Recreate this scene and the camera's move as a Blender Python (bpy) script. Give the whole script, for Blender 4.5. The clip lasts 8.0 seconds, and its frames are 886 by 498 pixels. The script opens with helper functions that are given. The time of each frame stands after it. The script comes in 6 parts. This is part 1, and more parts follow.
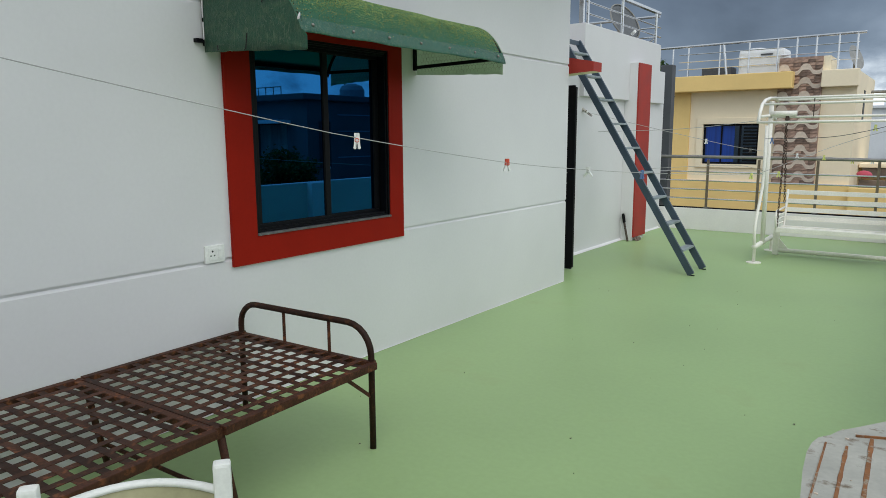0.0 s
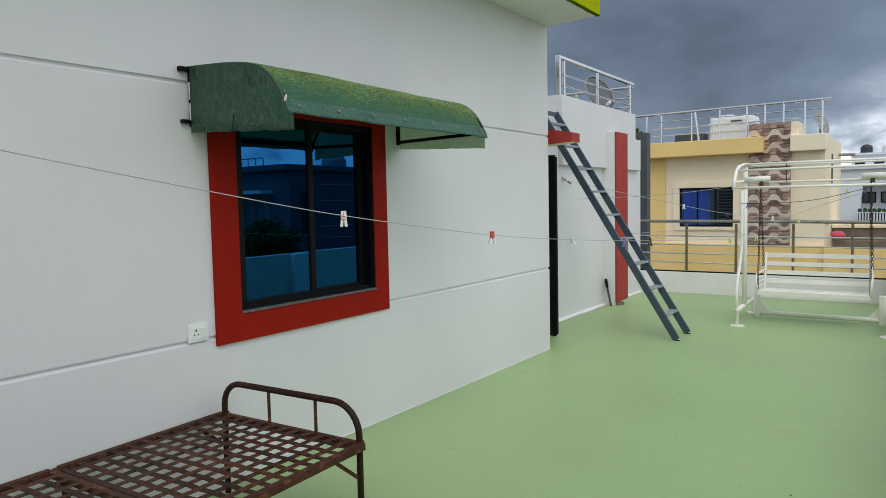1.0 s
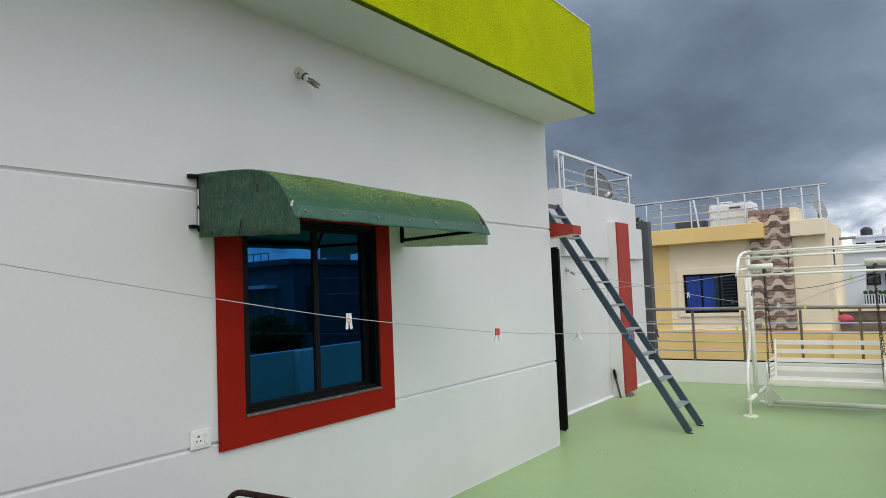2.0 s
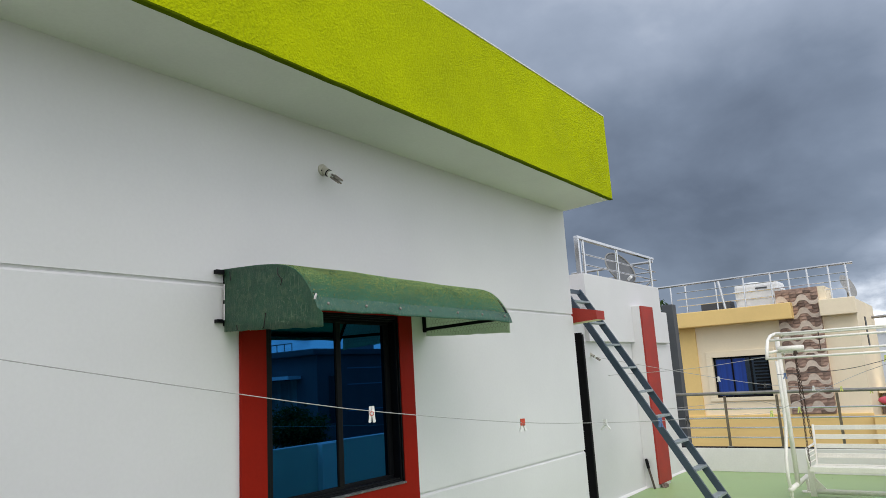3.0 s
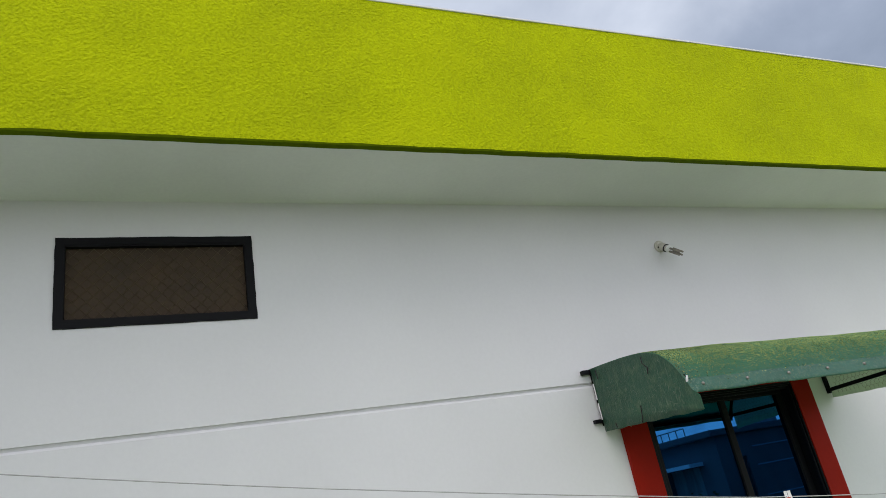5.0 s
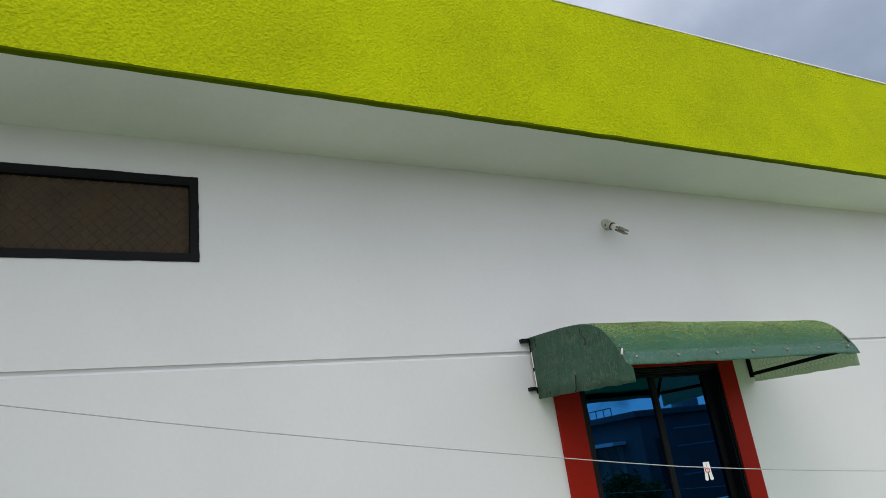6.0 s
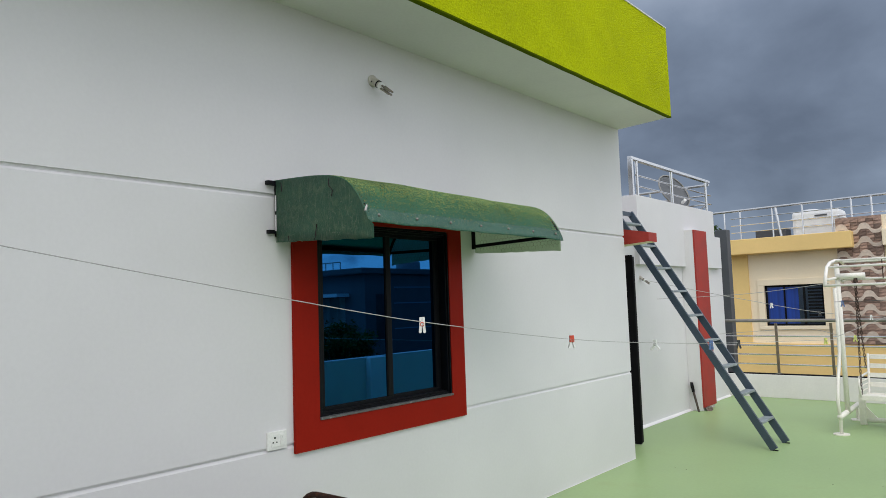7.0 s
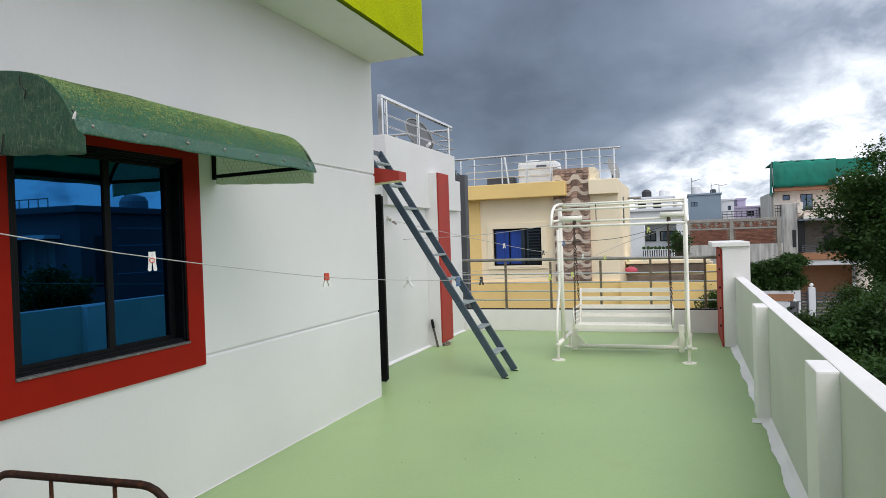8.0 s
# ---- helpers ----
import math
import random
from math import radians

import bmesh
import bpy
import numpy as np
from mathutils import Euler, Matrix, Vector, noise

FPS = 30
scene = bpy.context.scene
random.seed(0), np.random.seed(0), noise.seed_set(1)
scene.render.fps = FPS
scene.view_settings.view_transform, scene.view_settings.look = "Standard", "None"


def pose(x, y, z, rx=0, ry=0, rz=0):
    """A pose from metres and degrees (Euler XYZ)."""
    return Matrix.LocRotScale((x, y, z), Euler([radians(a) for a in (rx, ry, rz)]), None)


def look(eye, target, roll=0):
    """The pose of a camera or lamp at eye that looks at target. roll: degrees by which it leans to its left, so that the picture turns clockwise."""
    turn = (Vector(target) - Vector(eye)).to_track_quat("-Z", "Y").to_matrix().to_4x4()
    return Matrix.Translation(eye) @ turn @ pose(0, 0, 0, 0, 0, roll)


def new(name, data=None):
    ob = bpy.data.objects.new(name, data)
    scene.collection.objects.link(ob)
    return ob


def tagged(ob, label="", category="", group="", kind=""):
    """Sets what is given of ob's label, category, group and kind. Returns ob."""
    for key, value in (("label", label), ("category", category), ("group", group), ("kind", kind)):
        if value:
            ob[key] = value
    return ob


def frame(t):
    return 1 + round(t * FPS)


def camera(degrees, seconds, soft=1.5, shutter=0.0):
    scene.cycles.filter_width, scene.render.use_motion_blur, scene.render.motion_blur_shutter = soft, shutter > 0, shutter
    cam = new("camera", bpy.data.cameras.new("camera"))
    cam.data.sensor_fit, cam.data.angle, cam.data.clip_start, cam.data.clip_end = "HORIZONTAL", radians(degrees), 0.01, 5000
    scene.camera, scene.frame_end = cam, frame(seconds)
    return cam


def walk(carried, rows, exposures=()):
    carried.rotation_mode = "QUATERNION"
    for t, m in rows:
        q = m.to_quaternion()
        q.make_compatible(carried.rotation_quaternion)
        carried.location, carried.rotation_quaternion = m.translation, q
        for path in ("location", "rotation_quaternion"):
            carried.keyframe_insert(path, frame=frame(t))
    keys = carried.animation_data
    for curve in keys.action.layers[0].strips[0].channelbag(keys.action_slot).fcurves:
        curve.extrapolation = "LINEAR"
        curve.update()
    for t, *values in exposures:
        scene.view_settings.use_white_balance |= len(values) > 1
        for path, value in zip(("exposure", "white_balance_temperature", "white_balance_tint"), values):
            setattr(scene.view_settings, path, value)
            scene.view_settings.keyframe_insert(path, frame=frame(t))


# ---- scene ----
cam = camera(65.5, 8.0, soft=0.38)
PATH = [
    (0, (3.251, 1.474, 1.555), (2.085, 3.066, 1.231), -0.3),
    (0.5, (3.228, 1.467, 1.571), (2.06, 3.078, 1.366), -0.7),
    (1, (3.224, 1.469, 1.602), (2.09, 3.11, 1.465), -1.2),
    (1.5, (3.242, 1.457, 1.618), (2.097, 3.096, 1.592), -2.8),
    (1.7, (3.229, 1.459, 1.634), (2.083, 3.097, 1.667), -2.7),
    (3, (3.261, 1.431, 1.665), (2.098, 3.015, 2.039), -3.4),
    (3.5, (3.263, 1.427, 1.663), (1.919, 2.83, 2.138), -8.2),
    (4, (3.277, 1.417, 1.683), (1.771, 2.593, 2.276), -11.2),
    (4.5, (3.272, 1.434, 1.687), (1.664, 2.395, 2.386), -13.0),
    (4.7, (3.276, 1.446, 1.691), (1.621, 2.299, 2.423), -12.9),
    (5.8, (3.28, 1.519, 1.632), (1.573, 2.267, 2.359), -9.0),
    (6, (3.246, 1.46, 1.636), (1.594, 2.394, 2.269), -7.8),
    (6.5, (3.177, 1.471, 1.639), (1.663, 2.725, 2.005), -3.7),
    (7, (3.196, 1.466, 1.624), (1.903, 2.983, 1.784), -1.9),
    (7.5, (3.086, 1.626, 1.589), (2.125, 3.38, 1.609), -2.1),
    (8, (2.968, 1.709, 1.579), (2.305, 3.596, 1.552), -1.9),
]
walk(cam, [(t, look(eye, target, roll)) for t, eye, target, roll in PATH],
     exposures=[(0, -0.02, 6250, 6), (1.5, 0.02, 6350, 9), (3, 0.20, 6450, 11), (4.5, 0.25, 6400, 13), (6, 0.22, 6350, 12), (7.2, 0.16, 6400, 11), (8, 0.22, 6450, 11)])

# ---- sky and sun ----


def build_world():
    world = bpy.data.worlds.new("sky")
    scene.world = world
    world.use_nodes = True
    nt = world.node_tree
    nt.nodes.clear()
    N, L = nt.nodes.new, nt.links.new
    out, bg = N("ShaderNodeOutputWorld"), N("ShaderNodeBackground")
    bg.inputs["Strength"].default_value = 0.094
    sky = N("ShaderNodeTexSky")
    sky.sky_type, sky.sun_disc = "NISHITA", False
    sky.sun_elevation, sky.sun_rotation = radians(51), radians(142)
    co = N("ShaderNodeTexCoord")
    sep = N("ShaderNodeSeparateXYZ")
    L(co.outputs["Generated"], sep.inputs[0])

    def calc(op, a, b=None, clamp=False):
        n = N("ShaderNodeMath")
        n.operation, n.use_clamp = op, clamp
        for i, v in enumerate((a, b)):
            if v is None:
                continue
            if isinstance(v, (int, float)):
                n.inputs[i].default_value = v
            else:
                L(v, n.inputs[i])
        return n.outputs[0]

    # cloud layer: a high flat sheet seen in perspective
    up = calc("ADD", calc("MAXIMUM", sep.outputs[2], 0.0), 0.50)
    flat = N("ShaderNodeCombineXYZ")
    L(calc("DIVIDE", sep.outputs[0], up), flat.inputs[0])
    L(calc("DIVIDE", sep.outputs[1], up), flat.inputs[1])

    def cloud(scale, detail, rough, warp, shift):
        n = N("ShaderNodeTexNoise")
        n.inputs["Scale"].default_value, n.inputs["Detail"].default_value = scale, detail
        n.inputs["Roughness"].default_value, n.inputs["Distortion"].default_value = rough, warp
        m = N("ShaderNodeMapping")
        m.inputs["Location"].default_value = shift
        L(flat.outputs[0], m.inputs["Vector"])
        L(m.outputs[0], n.inputs["Vector"])
        return n.outputs["Fac"]

    big = cloud(1.5, 4, 0.45, 0.0, (3.1, 0.4, 0))
    puff = cloud(10.0, 6, 0.6, 0.3, (1.3, 5.2, 0))
    small = cloud(4.2, 6, 0.55, 0.15, (7.3, 2.2, 0))
    # the storm front: heaviest ahead, thinning to the east and towards the skyline there
    front = N("ShaderNodeVectorMath")
    front.operation = "DOT_PRODUCT"
    L(co.outputs["Generated"], front.inputs[0])
    front.inputs[1].default_value = Vector((-0.13, 0.95, 0.24)).normalized()
    heavy = calc("MULTIPLY", calc("SUBTRACT", front.outputs["Value"], 0.80), 5.2, True)
    edge = calc("ADD", calc("SUBTRACT", calc("MULTIPLY", sep.outputs[0], 0.29), sep.outputs[2]), 0.120)
    edge = calc("ADD", edge, calc("MULTIPLY", calc("SUBTRACT", big, 0.5), 0.22))
    thin = calc("MULTIPLY", calc("ADD", edge, 0.02), 14.0, True)
    east = calc("MULTIPLY", calc("ADD", sep.outputs[0], 0.0), 0.95, True)
    high = calc("MULTIPLY", calc("SUBTRACT", sep.outputs[2], 0.22), calc("MULTIPLY", calc("ADD", calc("MULTIPLY", sep.outputs[0], 2.2), 1.0, True), 3.6), True)
    heavy = calc("SUBTRACT", calc("SUBTRACT", heavy, calc("MULTIPLY", thin, 1.25)), calc("ADD", high, east))
    level = calc("ADD", calc("MULTIPLY", calc("MAXIMUM", heavy, -0.17), -0.52), 0.64)
    level = calc("ADD", level, calc("MULTIPLY", calc("SUBTRACT", big, 0.5), 0.9))
    level = calc("ADD", level, calc("MULTIPLY", calc("SUBTRACT", small, 0.5), 0.45))
    bright = calc("MAXIMUM", thin, calc("MULTIPLY", east, 2.0, True))
    level = calc("ADD", level, calc("MULTIPLY", bright, calc("MULTIPLY", calc("SUBTRACT", puff, 0.48), 1.9)))
    level = calc("ADD", level, calc("MULTIPLY", east, 0.18), True)
    ramp = N("ShaderNodeValToRGB")
    stops = [(0.0, (1.15, 1.45, 1.98)), (0.20, (1.95, 2.42, 3.2)), (0.42, (3.4, 4.0, 5.0)),
             (0.64, (6.3, 6.9, 7.8)), (1.0, (13.0, 13.5, 14.1))]
    el = ramp.color_ramp.elements
    while len(el) < len(stops):
        el.new(0.5)
    for e, (p, c) in zip(el, stops):
        e.position, e.color = p, (*c, 1)
    L(level, ramp.inputs[0])
    mix = N("ShaderNodeMix")
    mix.data_type = "RGBA"
    mix.inputs["Factor"].default_value = 0.94
    L(sky.outputs[0], mix.inputs["A"])
    L(ramp.outputs[0], mix.inputs["B"])
    L(mix.outputs["Result"], bg.inputs["Color"])
    L(bg.outputs[0], out.inputs["Surface"])


build_world()
sun = new("sun", bpy.data.lights.new("sun", "SUN"))
sun.data.energy, sun.data.angle, sun.data.color = 1.05, radians(40), (1.0, 0.93, 0.85)
sun.matrix_world = look((5.1, -6.6, 10.2), (0, 0, 0))


# ---- materials ----
def mat(name, col, rough=0.6, metal=0.0, var=0.10, scale=2.0, fine=70.0, bump=0.15, dist=0.002,
        spot=None, spot_at=0.62, spot_scale=6.0, spot_soft=0.06, per_piece=0.0, streak=None, grain=0.06, spec=0.5, spot_z=None):
    """A surface with broad and fine variation, optional stains (spot) and a fine relief."""
    m = bpy.data.materials.new(name)
    m.use_nodes = True
    nt = m.node_tree
    N, L = nt.nodes.new, nt.links.new
    b = nt.nodes["Principled BSDF"]
    b.inputs["Metallic"].default_value = metal
    b.inputs["Specular IOR Level"].default_value = spec
    co = N("ShaderNodeTexCoord")
    src = co.outputs["Object"]
    if streak:
        mp = N("ShaderNodeMapping")
        mp.inputs["Scale"].default_value = streak
        L(src, mp.inputs["Vector"])
        src = mp.outputs[0]

    def noise_at(s, detail=4.0, rough_=0.55):
        n = N("ShaderNodeTexNoise")
        n.inputs["Scale"].default_value, n.inputs["Detail"].default_value, n.inputs["Roughness"].default_value = s, detail, rough_
        L(src, n.inputs["Vector"])
        return n.outputs["Fac"]

    def blend(fac, a, c, mode="MIX"):
        n = N("ShaderNodeMix")
        n.data_type, n.blend_type = "RGBA", mode
        if isinstance(fac, float):
            n.inputs["Factor"].default_value = fac
        else:
            L(fac, n.inputs["Factor"])
        for key, v in (("A", a), ("B", c)):
            if isinstance(v, tuple):
                n.inputs[key].default_value = (*v, 1)
            else:
                L(v, n.inputs[key])
        return n.outputs["Result"]

    broad, tiny = noise_at(scale), noise_at(fine, 3.0)
    lo = tuple(c * (1 - var) for c in col)
    hi = tuple(min(1, c * (1 + var)) for c in col)
    rr = N("ShaderNodeMapRange")
    rr.inputs[1].default_value, rr.inputs[2].default_value = 0.3, 0.7
    L(broad, rr.inputs[0])
    c = blend(rr.outputs[0], lo, hi)
    g = N("ShaderNodeMapRange")
    g.inputs[1].default_value, g.inputs[2].default_value = 0.3, 0.7
    g.inputs[3].default_value, g.inputs[4].default_value = 1 - grain, 1 + grain
    L(tiny, g.inputs[0])
    gv = N("ShaderNodeCombineColor")
    for i in range(3):
        L(g.outputs[0], gv.inputs[i])
    c = blend(1.0, c, gv.outputs[0], "MULTIPLY")
    if spot:
        s = N("ShaderNodeMapRange")
        s.inputs[1].default_value, s.inputs[2].default_value = spot_at - spot_soft, spot_at + spot_soft
        amount = noise_at(spot_scale, 6.0, 0.62)
        if spot_z:
            sz, up, plus = N("ShaderNodeSeparateXYZ"), N("ShaderNodeMath"), N("ShaderNodeMath")
            up.operation, plus.operation = "MULTIPLY_ADD", "ADD"
            up.inputs[1].default_value, up.inputs[2].default_value = spot_z[1], -spot_z[0] * spot_z[1]
            L(co.outputs["Object"], sz.inputs[0])
            L(sz.outputs[2], up.inputs[0])
            L(up.outputs[0], plus.inputs[0])
            L(amount, plus.inputs[1])
            amount = plus.outputs[0]
        L(amount, s.inputs[0])
        c = blend(s.outputs[0], c, spot)
    if per_piece:
        info = N("ShaderNodeObjectInfo")
        p = N("ShaderNodeMapRange")
        p.inputs[3].default_value, p.inputs[4].default_value = 1 - per_piece, 1 + per_piece
        L(info.outputs["Random"], p.inputs[0])
        pv = N("ShaderNodeCombineColor")
        for i in range(3):
            L(p.outputs[0], pv.inputs[i])
        c = blend(1.0, c, pv.outputs[0], "MULTIPLY")
    L(c, b.inputs["Base Color"])
    r = N("ShaderNodeMapRange")
    r.inputs[3].default_value, r.inputs[4].default_value = max(0.03, rough - 0.1), min(1, rough + 0.1)
    L(broad, r.inputs[0])
    L(r.outputs[0], b.inputs["Roughness"])
    if bump:
        bp = N("ShaderNodeBump")
        bp.inputs["Strength"].default_value, bp.inputs["Distance"].default_value = bump, dist
        L(tiny, bp.inputs["Height"])
        L(bp.outputs[0], b.inputs["Normal"])
    return m


M = {}
M["wall"] = mat("white_wall_paint", (0.715, 0.703, 0.712), 0.6, var=0.035, scale=0.9, fine=45, bump=0.12, grain=0.012, spec=0.25)
M["soffit"] = mat("soffit_paint", (0.73, 0.725, 0.71), 0.7, var=0.05, scale=1.2, fine=50, bump=0.15, grain=0.02, spec=0.2)
M["parapet_panel"] = mat("grey_green_parapet_face", (0.61, 0.63, 0.565), 0.65, var=0.07, scale=1.2, fine=40, bump=0.2, grain=0.02)
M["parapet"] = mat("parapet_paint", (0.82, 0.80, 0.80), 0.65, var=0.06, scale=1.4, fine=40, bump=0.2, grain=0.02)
M["floor"] = mat("green_terrace_paint", (0.320, 0.452, 0.203), 0.45, var=0.08, scale=0.55, fine=30, bump=0.12, dist=0.003,
                 spot=(0.31, 0.40, 0.18), spot_at=0.68, spot_scale=1.1, spot_soft=0.10, grain=0.03)
M["lime"] = mat("lime_stucco", (0.435, 0.495, 0.0), 0.85, var=0.10, scale=1.6, fine=72, bump=1.0, dist=0.013, grain=0.15, spec=0.08,
                spot=(0.475, 0.53, 0.0), spot_at=0.60, spot_scale=1.3, spot_soft=0.05)
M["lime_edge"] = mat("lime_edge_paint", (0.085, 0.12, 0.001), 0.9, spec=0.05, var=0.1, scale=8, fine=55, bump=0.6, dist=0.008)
M["red"] = mat("red_oxide_paint", (0.285, 0.011, 0.004), 0.6, var=0.08, scale=3, fine=60, bump=0.08, grain=0.04, spec=0.1)
M["red_old"] = mat("weathered_red_paint", (0.35, 0.028, 0.018), 0.65, var=0.15, scale=5, fine=60, bump=0.2)
M["black"] = mat("black_aluminium", (0.004, 0.0045, 0.006), 0.5, var=0.2, scale=6, bump=0.05, spec=0.15)
M["sill"] = mat("grey_stone_sill", (0.10, 0.10, 0.10), 0.6, var=0.4, scale=30, spot=(0.35, 0.35, 0.34), spot_at=0.66, spot_scale=40)
M["blackpaint"] = mat("black_enamel", (0.004, 0.004, 0.005), 0.6, var=0.2, scale=8, bump=0.1, spec=0.15)
M["rust"] = mat("rusted_brown_steel", (0.042, 0.0150, 0.0078), 0.62, 0.0, var=0.4, scale=9, fine=90, bump=0.4, dist=0.002,
                spot=(0.13, 0.046, 0.018), spot_at=0.60, spot_scale=24, per_piece=0.5, grain=0.4, spec=0.25)
M["slate"] = mat("slate_blue_enamel", (0.045, 0.068, 0.095), 0.45, var=0.15, scale=6, bump=0.1, spot=(0.12, 0.13, 0.14), spot_at=0.72, spot_scale=22)
M["rung"] = mat("worn_grey_step", (0.30, 0.34, 0.36), 0.5, 0.2, var=0.25, scale=14, bump=0.15)
M["cream"] = mat("cream_swing_enamel", (0.89, 0.86, 0.79), 0.38, var=0.06, scale=5, bump=0.05, spot=(0.35, 0.20, 0.10), spot_at=0.75, spot_scale=18)
M["chain"] = mat("rusty_chain_iron", (0.06, 0.035, 0.025), 0.65, 0.3, var=0.4, scale=30, bump=0.3)
M["steel"] = mat("stainless_steel", (0.62, 0.62, 0.62), 0.16, 0.95, var=0.08, scale=6, bump=0.03)
M["darksteel"] = mat("dull_grey_steel", (0.28, 0.27, 0.25), 0.45, 0.7, var=0.2, scale=8, bump=0.08)
M["post"] = mat("tarnished_steel_post", (0.20, 0.165, 0.12), 0.5, 0.5, var=0.3, scale=9, bump=0.1)
M["plastic"] = mat("white_plastic", (0.80, 0.80, 0.77), 0.38, var=0.04, scale=5, bump=0.03)
M["olive"] = mat("yellowed_plastic", (0.36, 0.34, 0.20), 0.5, var=0.12, scale=6, bump=0.05)
M["ceramic"] = mat("white_ceramic", (0.52, 0.49, 0.42), 0.3, var=0.08, scale=12, bump=0.02)
M["bulb"] = mat("frosted_lamp_tube", (0.26, 0.23, 0.19), 0.25, var=0.05, scale=12, bump=0.0)
M["hole"] = mat("dark_recess", (0.015, 0.015, 0.015), 0.8, bump=0.0)
M["net"] = mat("brown_fly_mesh", (0.046, 0.027, 0.012), 0.8, var=0.2, scale=5, fine=300, bump=0.5, grain=0.3)
M["netwire"] = mat("dull_grille_wire", (0.105, 0.08, 0.045), 0.5, 0.3, var=0.3, scale=20)
M["meshwire"] = mat("galvanised_hex_wire", (0.27, 0.27, 0.17), 0.6, 0.1, var=0.35, scale=20, bump=0.0)
M["cord"] = mat("grey_clothes_line", (0.42, 0.41, 0.40), 0.6, var=0.15, scale=20, bump=0.0)
M["wire"] = mat("dark_wire", (0.05, 0.05, 0.05), 0.6, bump=0.0)
for key, c in (("white", (0.8, 0.8, 0.78)), ("red", (0.62, 0.07, 0.03)), ("blue", (0.10, 0.18, 0.38)), ("black", (0.03, 0.03, 0.03)), ("yellow", (0.68, 0.72, 0.18))):
    M["peg_" + key] = mat("peg_plastic_" + key, c, 0.4, var=0.06, scale=30, bump=0.0)
M["wood"] = mat("dark_old_wood", (0.06, 0.045, 0.035), 0.7, var=0.3, scale=20, bump=0.3)
M["dish"] = mat("grey_dish_paint", (0.115, 0.122, 0.13), 0.6, var=0.15, scale=6)
M["rusty_white"] = mat("chipped_white_enamel", (0.41, 0.40, 0.36), 0.65, var=0.12, scale=7, fine=60, bump=0.2,
                       spot=(0.17, 0.13, 0.09), spot_at=0.64, spot_scale=14, spot_soft=0.05)
M["rust_orange"] = mat("orange_rust", (0.24, 0.098, 0.035), 0.85, var=0.3, scale=16, fine=80, bump=0.4, spot=(0.30, 0.26, 0.20), spot_at=0.57, spot_scale=38)
# neighbours
M["yellow"] = mat("yellow_wall_paint", (0.85, 0.60, 0.235), 0.7, var=0.06, scale=0.8, fine=20, grain=0.015, bump=0.05)
M["pale"] = mat("pale_cream_paint", (0.91, 0.785, 0.575), 0.7, var=0.05, scale=0.8, fine=20, grain=0.015, bump=0.05)
M["tile_brown"] = mat("brown_stone_tile", (0.29, 0.19, 0.145), 0.6, var=0.45, scale=12, fine=30, per_piece=0.5)
M["tile_cream"] = mat("cream_stone_tile", (0.60, 0.50, 0.41), 0.5, var=0.12, scale=9, fine=30, per_piece=0.1)
M["housewhite"] = mat("white_house_paint", (0.70, 0.72, 0.76), 0.7, var=0.06, scale=0.6, fine=12, grain=0.02, bump=0.05)
M["housegrey"] = mat("blue_grey_house_paint", (0.23, 0.30, 0.38), 0.7, var=0.08, scale=0.5, fine=12, grain=0.02, bump=0.05)
M["housepink"] = mat("pale_peach_paint", (0.84, 0.75, 0.67), 0.7, var=0.08, scale=0.5, fine=12, grain=0.02, bump=0.05)
M["brownband"] = mat("brown_band_paint", (0.36, 0.17, 0.09), 0.7, var=0.1, scale=0.6)
M["lilac"] = mat("lilac_house_paint", (0.42, 0.38, 0.52), 0.7, var=0.1, scale=0.5)
M["stained"] = mat("rain_stained_plaster", (0.52, 0.51, 0.49), 0.85, var=0.25, scale=1.2, streak=(3, 3, 0.35), spot=(0.2, 0.19, 0.18), spot_at=0.6, spot_scale=1.6, spot_soft=0.15)
M["concrete"] = mat("grey_concrete", (0.30, 0.28, 0.25), 0.85, var=0.2, scale=1.5, fine=20)
M["brick"] = mat("red_brick", (0.21, 0.085, 0.055), 0.85, var=0.25, scale=4, fine=25, per_piece=0.3)
M["mortar"] = mat("brick_mortar", (0.26, 0.22, 0.18), 0.9, var=0.2, scale=4)
M["greennet"] = mat("green_shade_net", (0.008, 0.20, 0.145), 0.75, var=0.2, scale=0.9, fine=18, bump=0.5, dist=0.02)
M["dark"] = mat("dark_opening", (0.02, 0.022, 0.026), 0.4, bump=0.0)
M["darkgrey"] = mat("dark_grey_paint", (0.07, 0.075, 0.085), 0.6, var=0.12, scale=4)
M["tankwhite"] = mat("white_tank_plastic", (0.78, 0.79, 0.80), 0.45, var=0.06, scale=3)
M["tankblack"] = mat("black_tank_plastic", (0.03, 0.03, 0.035), 0.5, var=0.2, scale=3)
M["tarp"] = mat("brown_tarpaulin", (0.17, 0.135, 0.11), 0.8, var=0.3, scale=3, fine=20)
M["curtain"] = mat("royal_blue_curtain", (0.004, 0.04, 0.26), 0.6, var=0.45, scale=3, streak=(5, 1, 0.05), bump=0.0)
M["pink"] = mat("pink_cloth", (0.6, 0.10, 0.16), 0.8, var=0.1)
M["ground"] = mat("dry_earth_ground", (0.19, 0.16, 0.11), 0.95, var=0.25, scale=0.15, fine=6, bump=0.3, dist=0.05, spot=(0.07, 0.10, 0.035), spot_at=0.5, spot_scale=0.12, spot_soft=0.12)
M["bark"] = mat("grey_brown_bark", (0.10, 0.075, 0.055), 0.9, var=0.3, scale=8, fine=40, bump=0.6, dist=0.01)


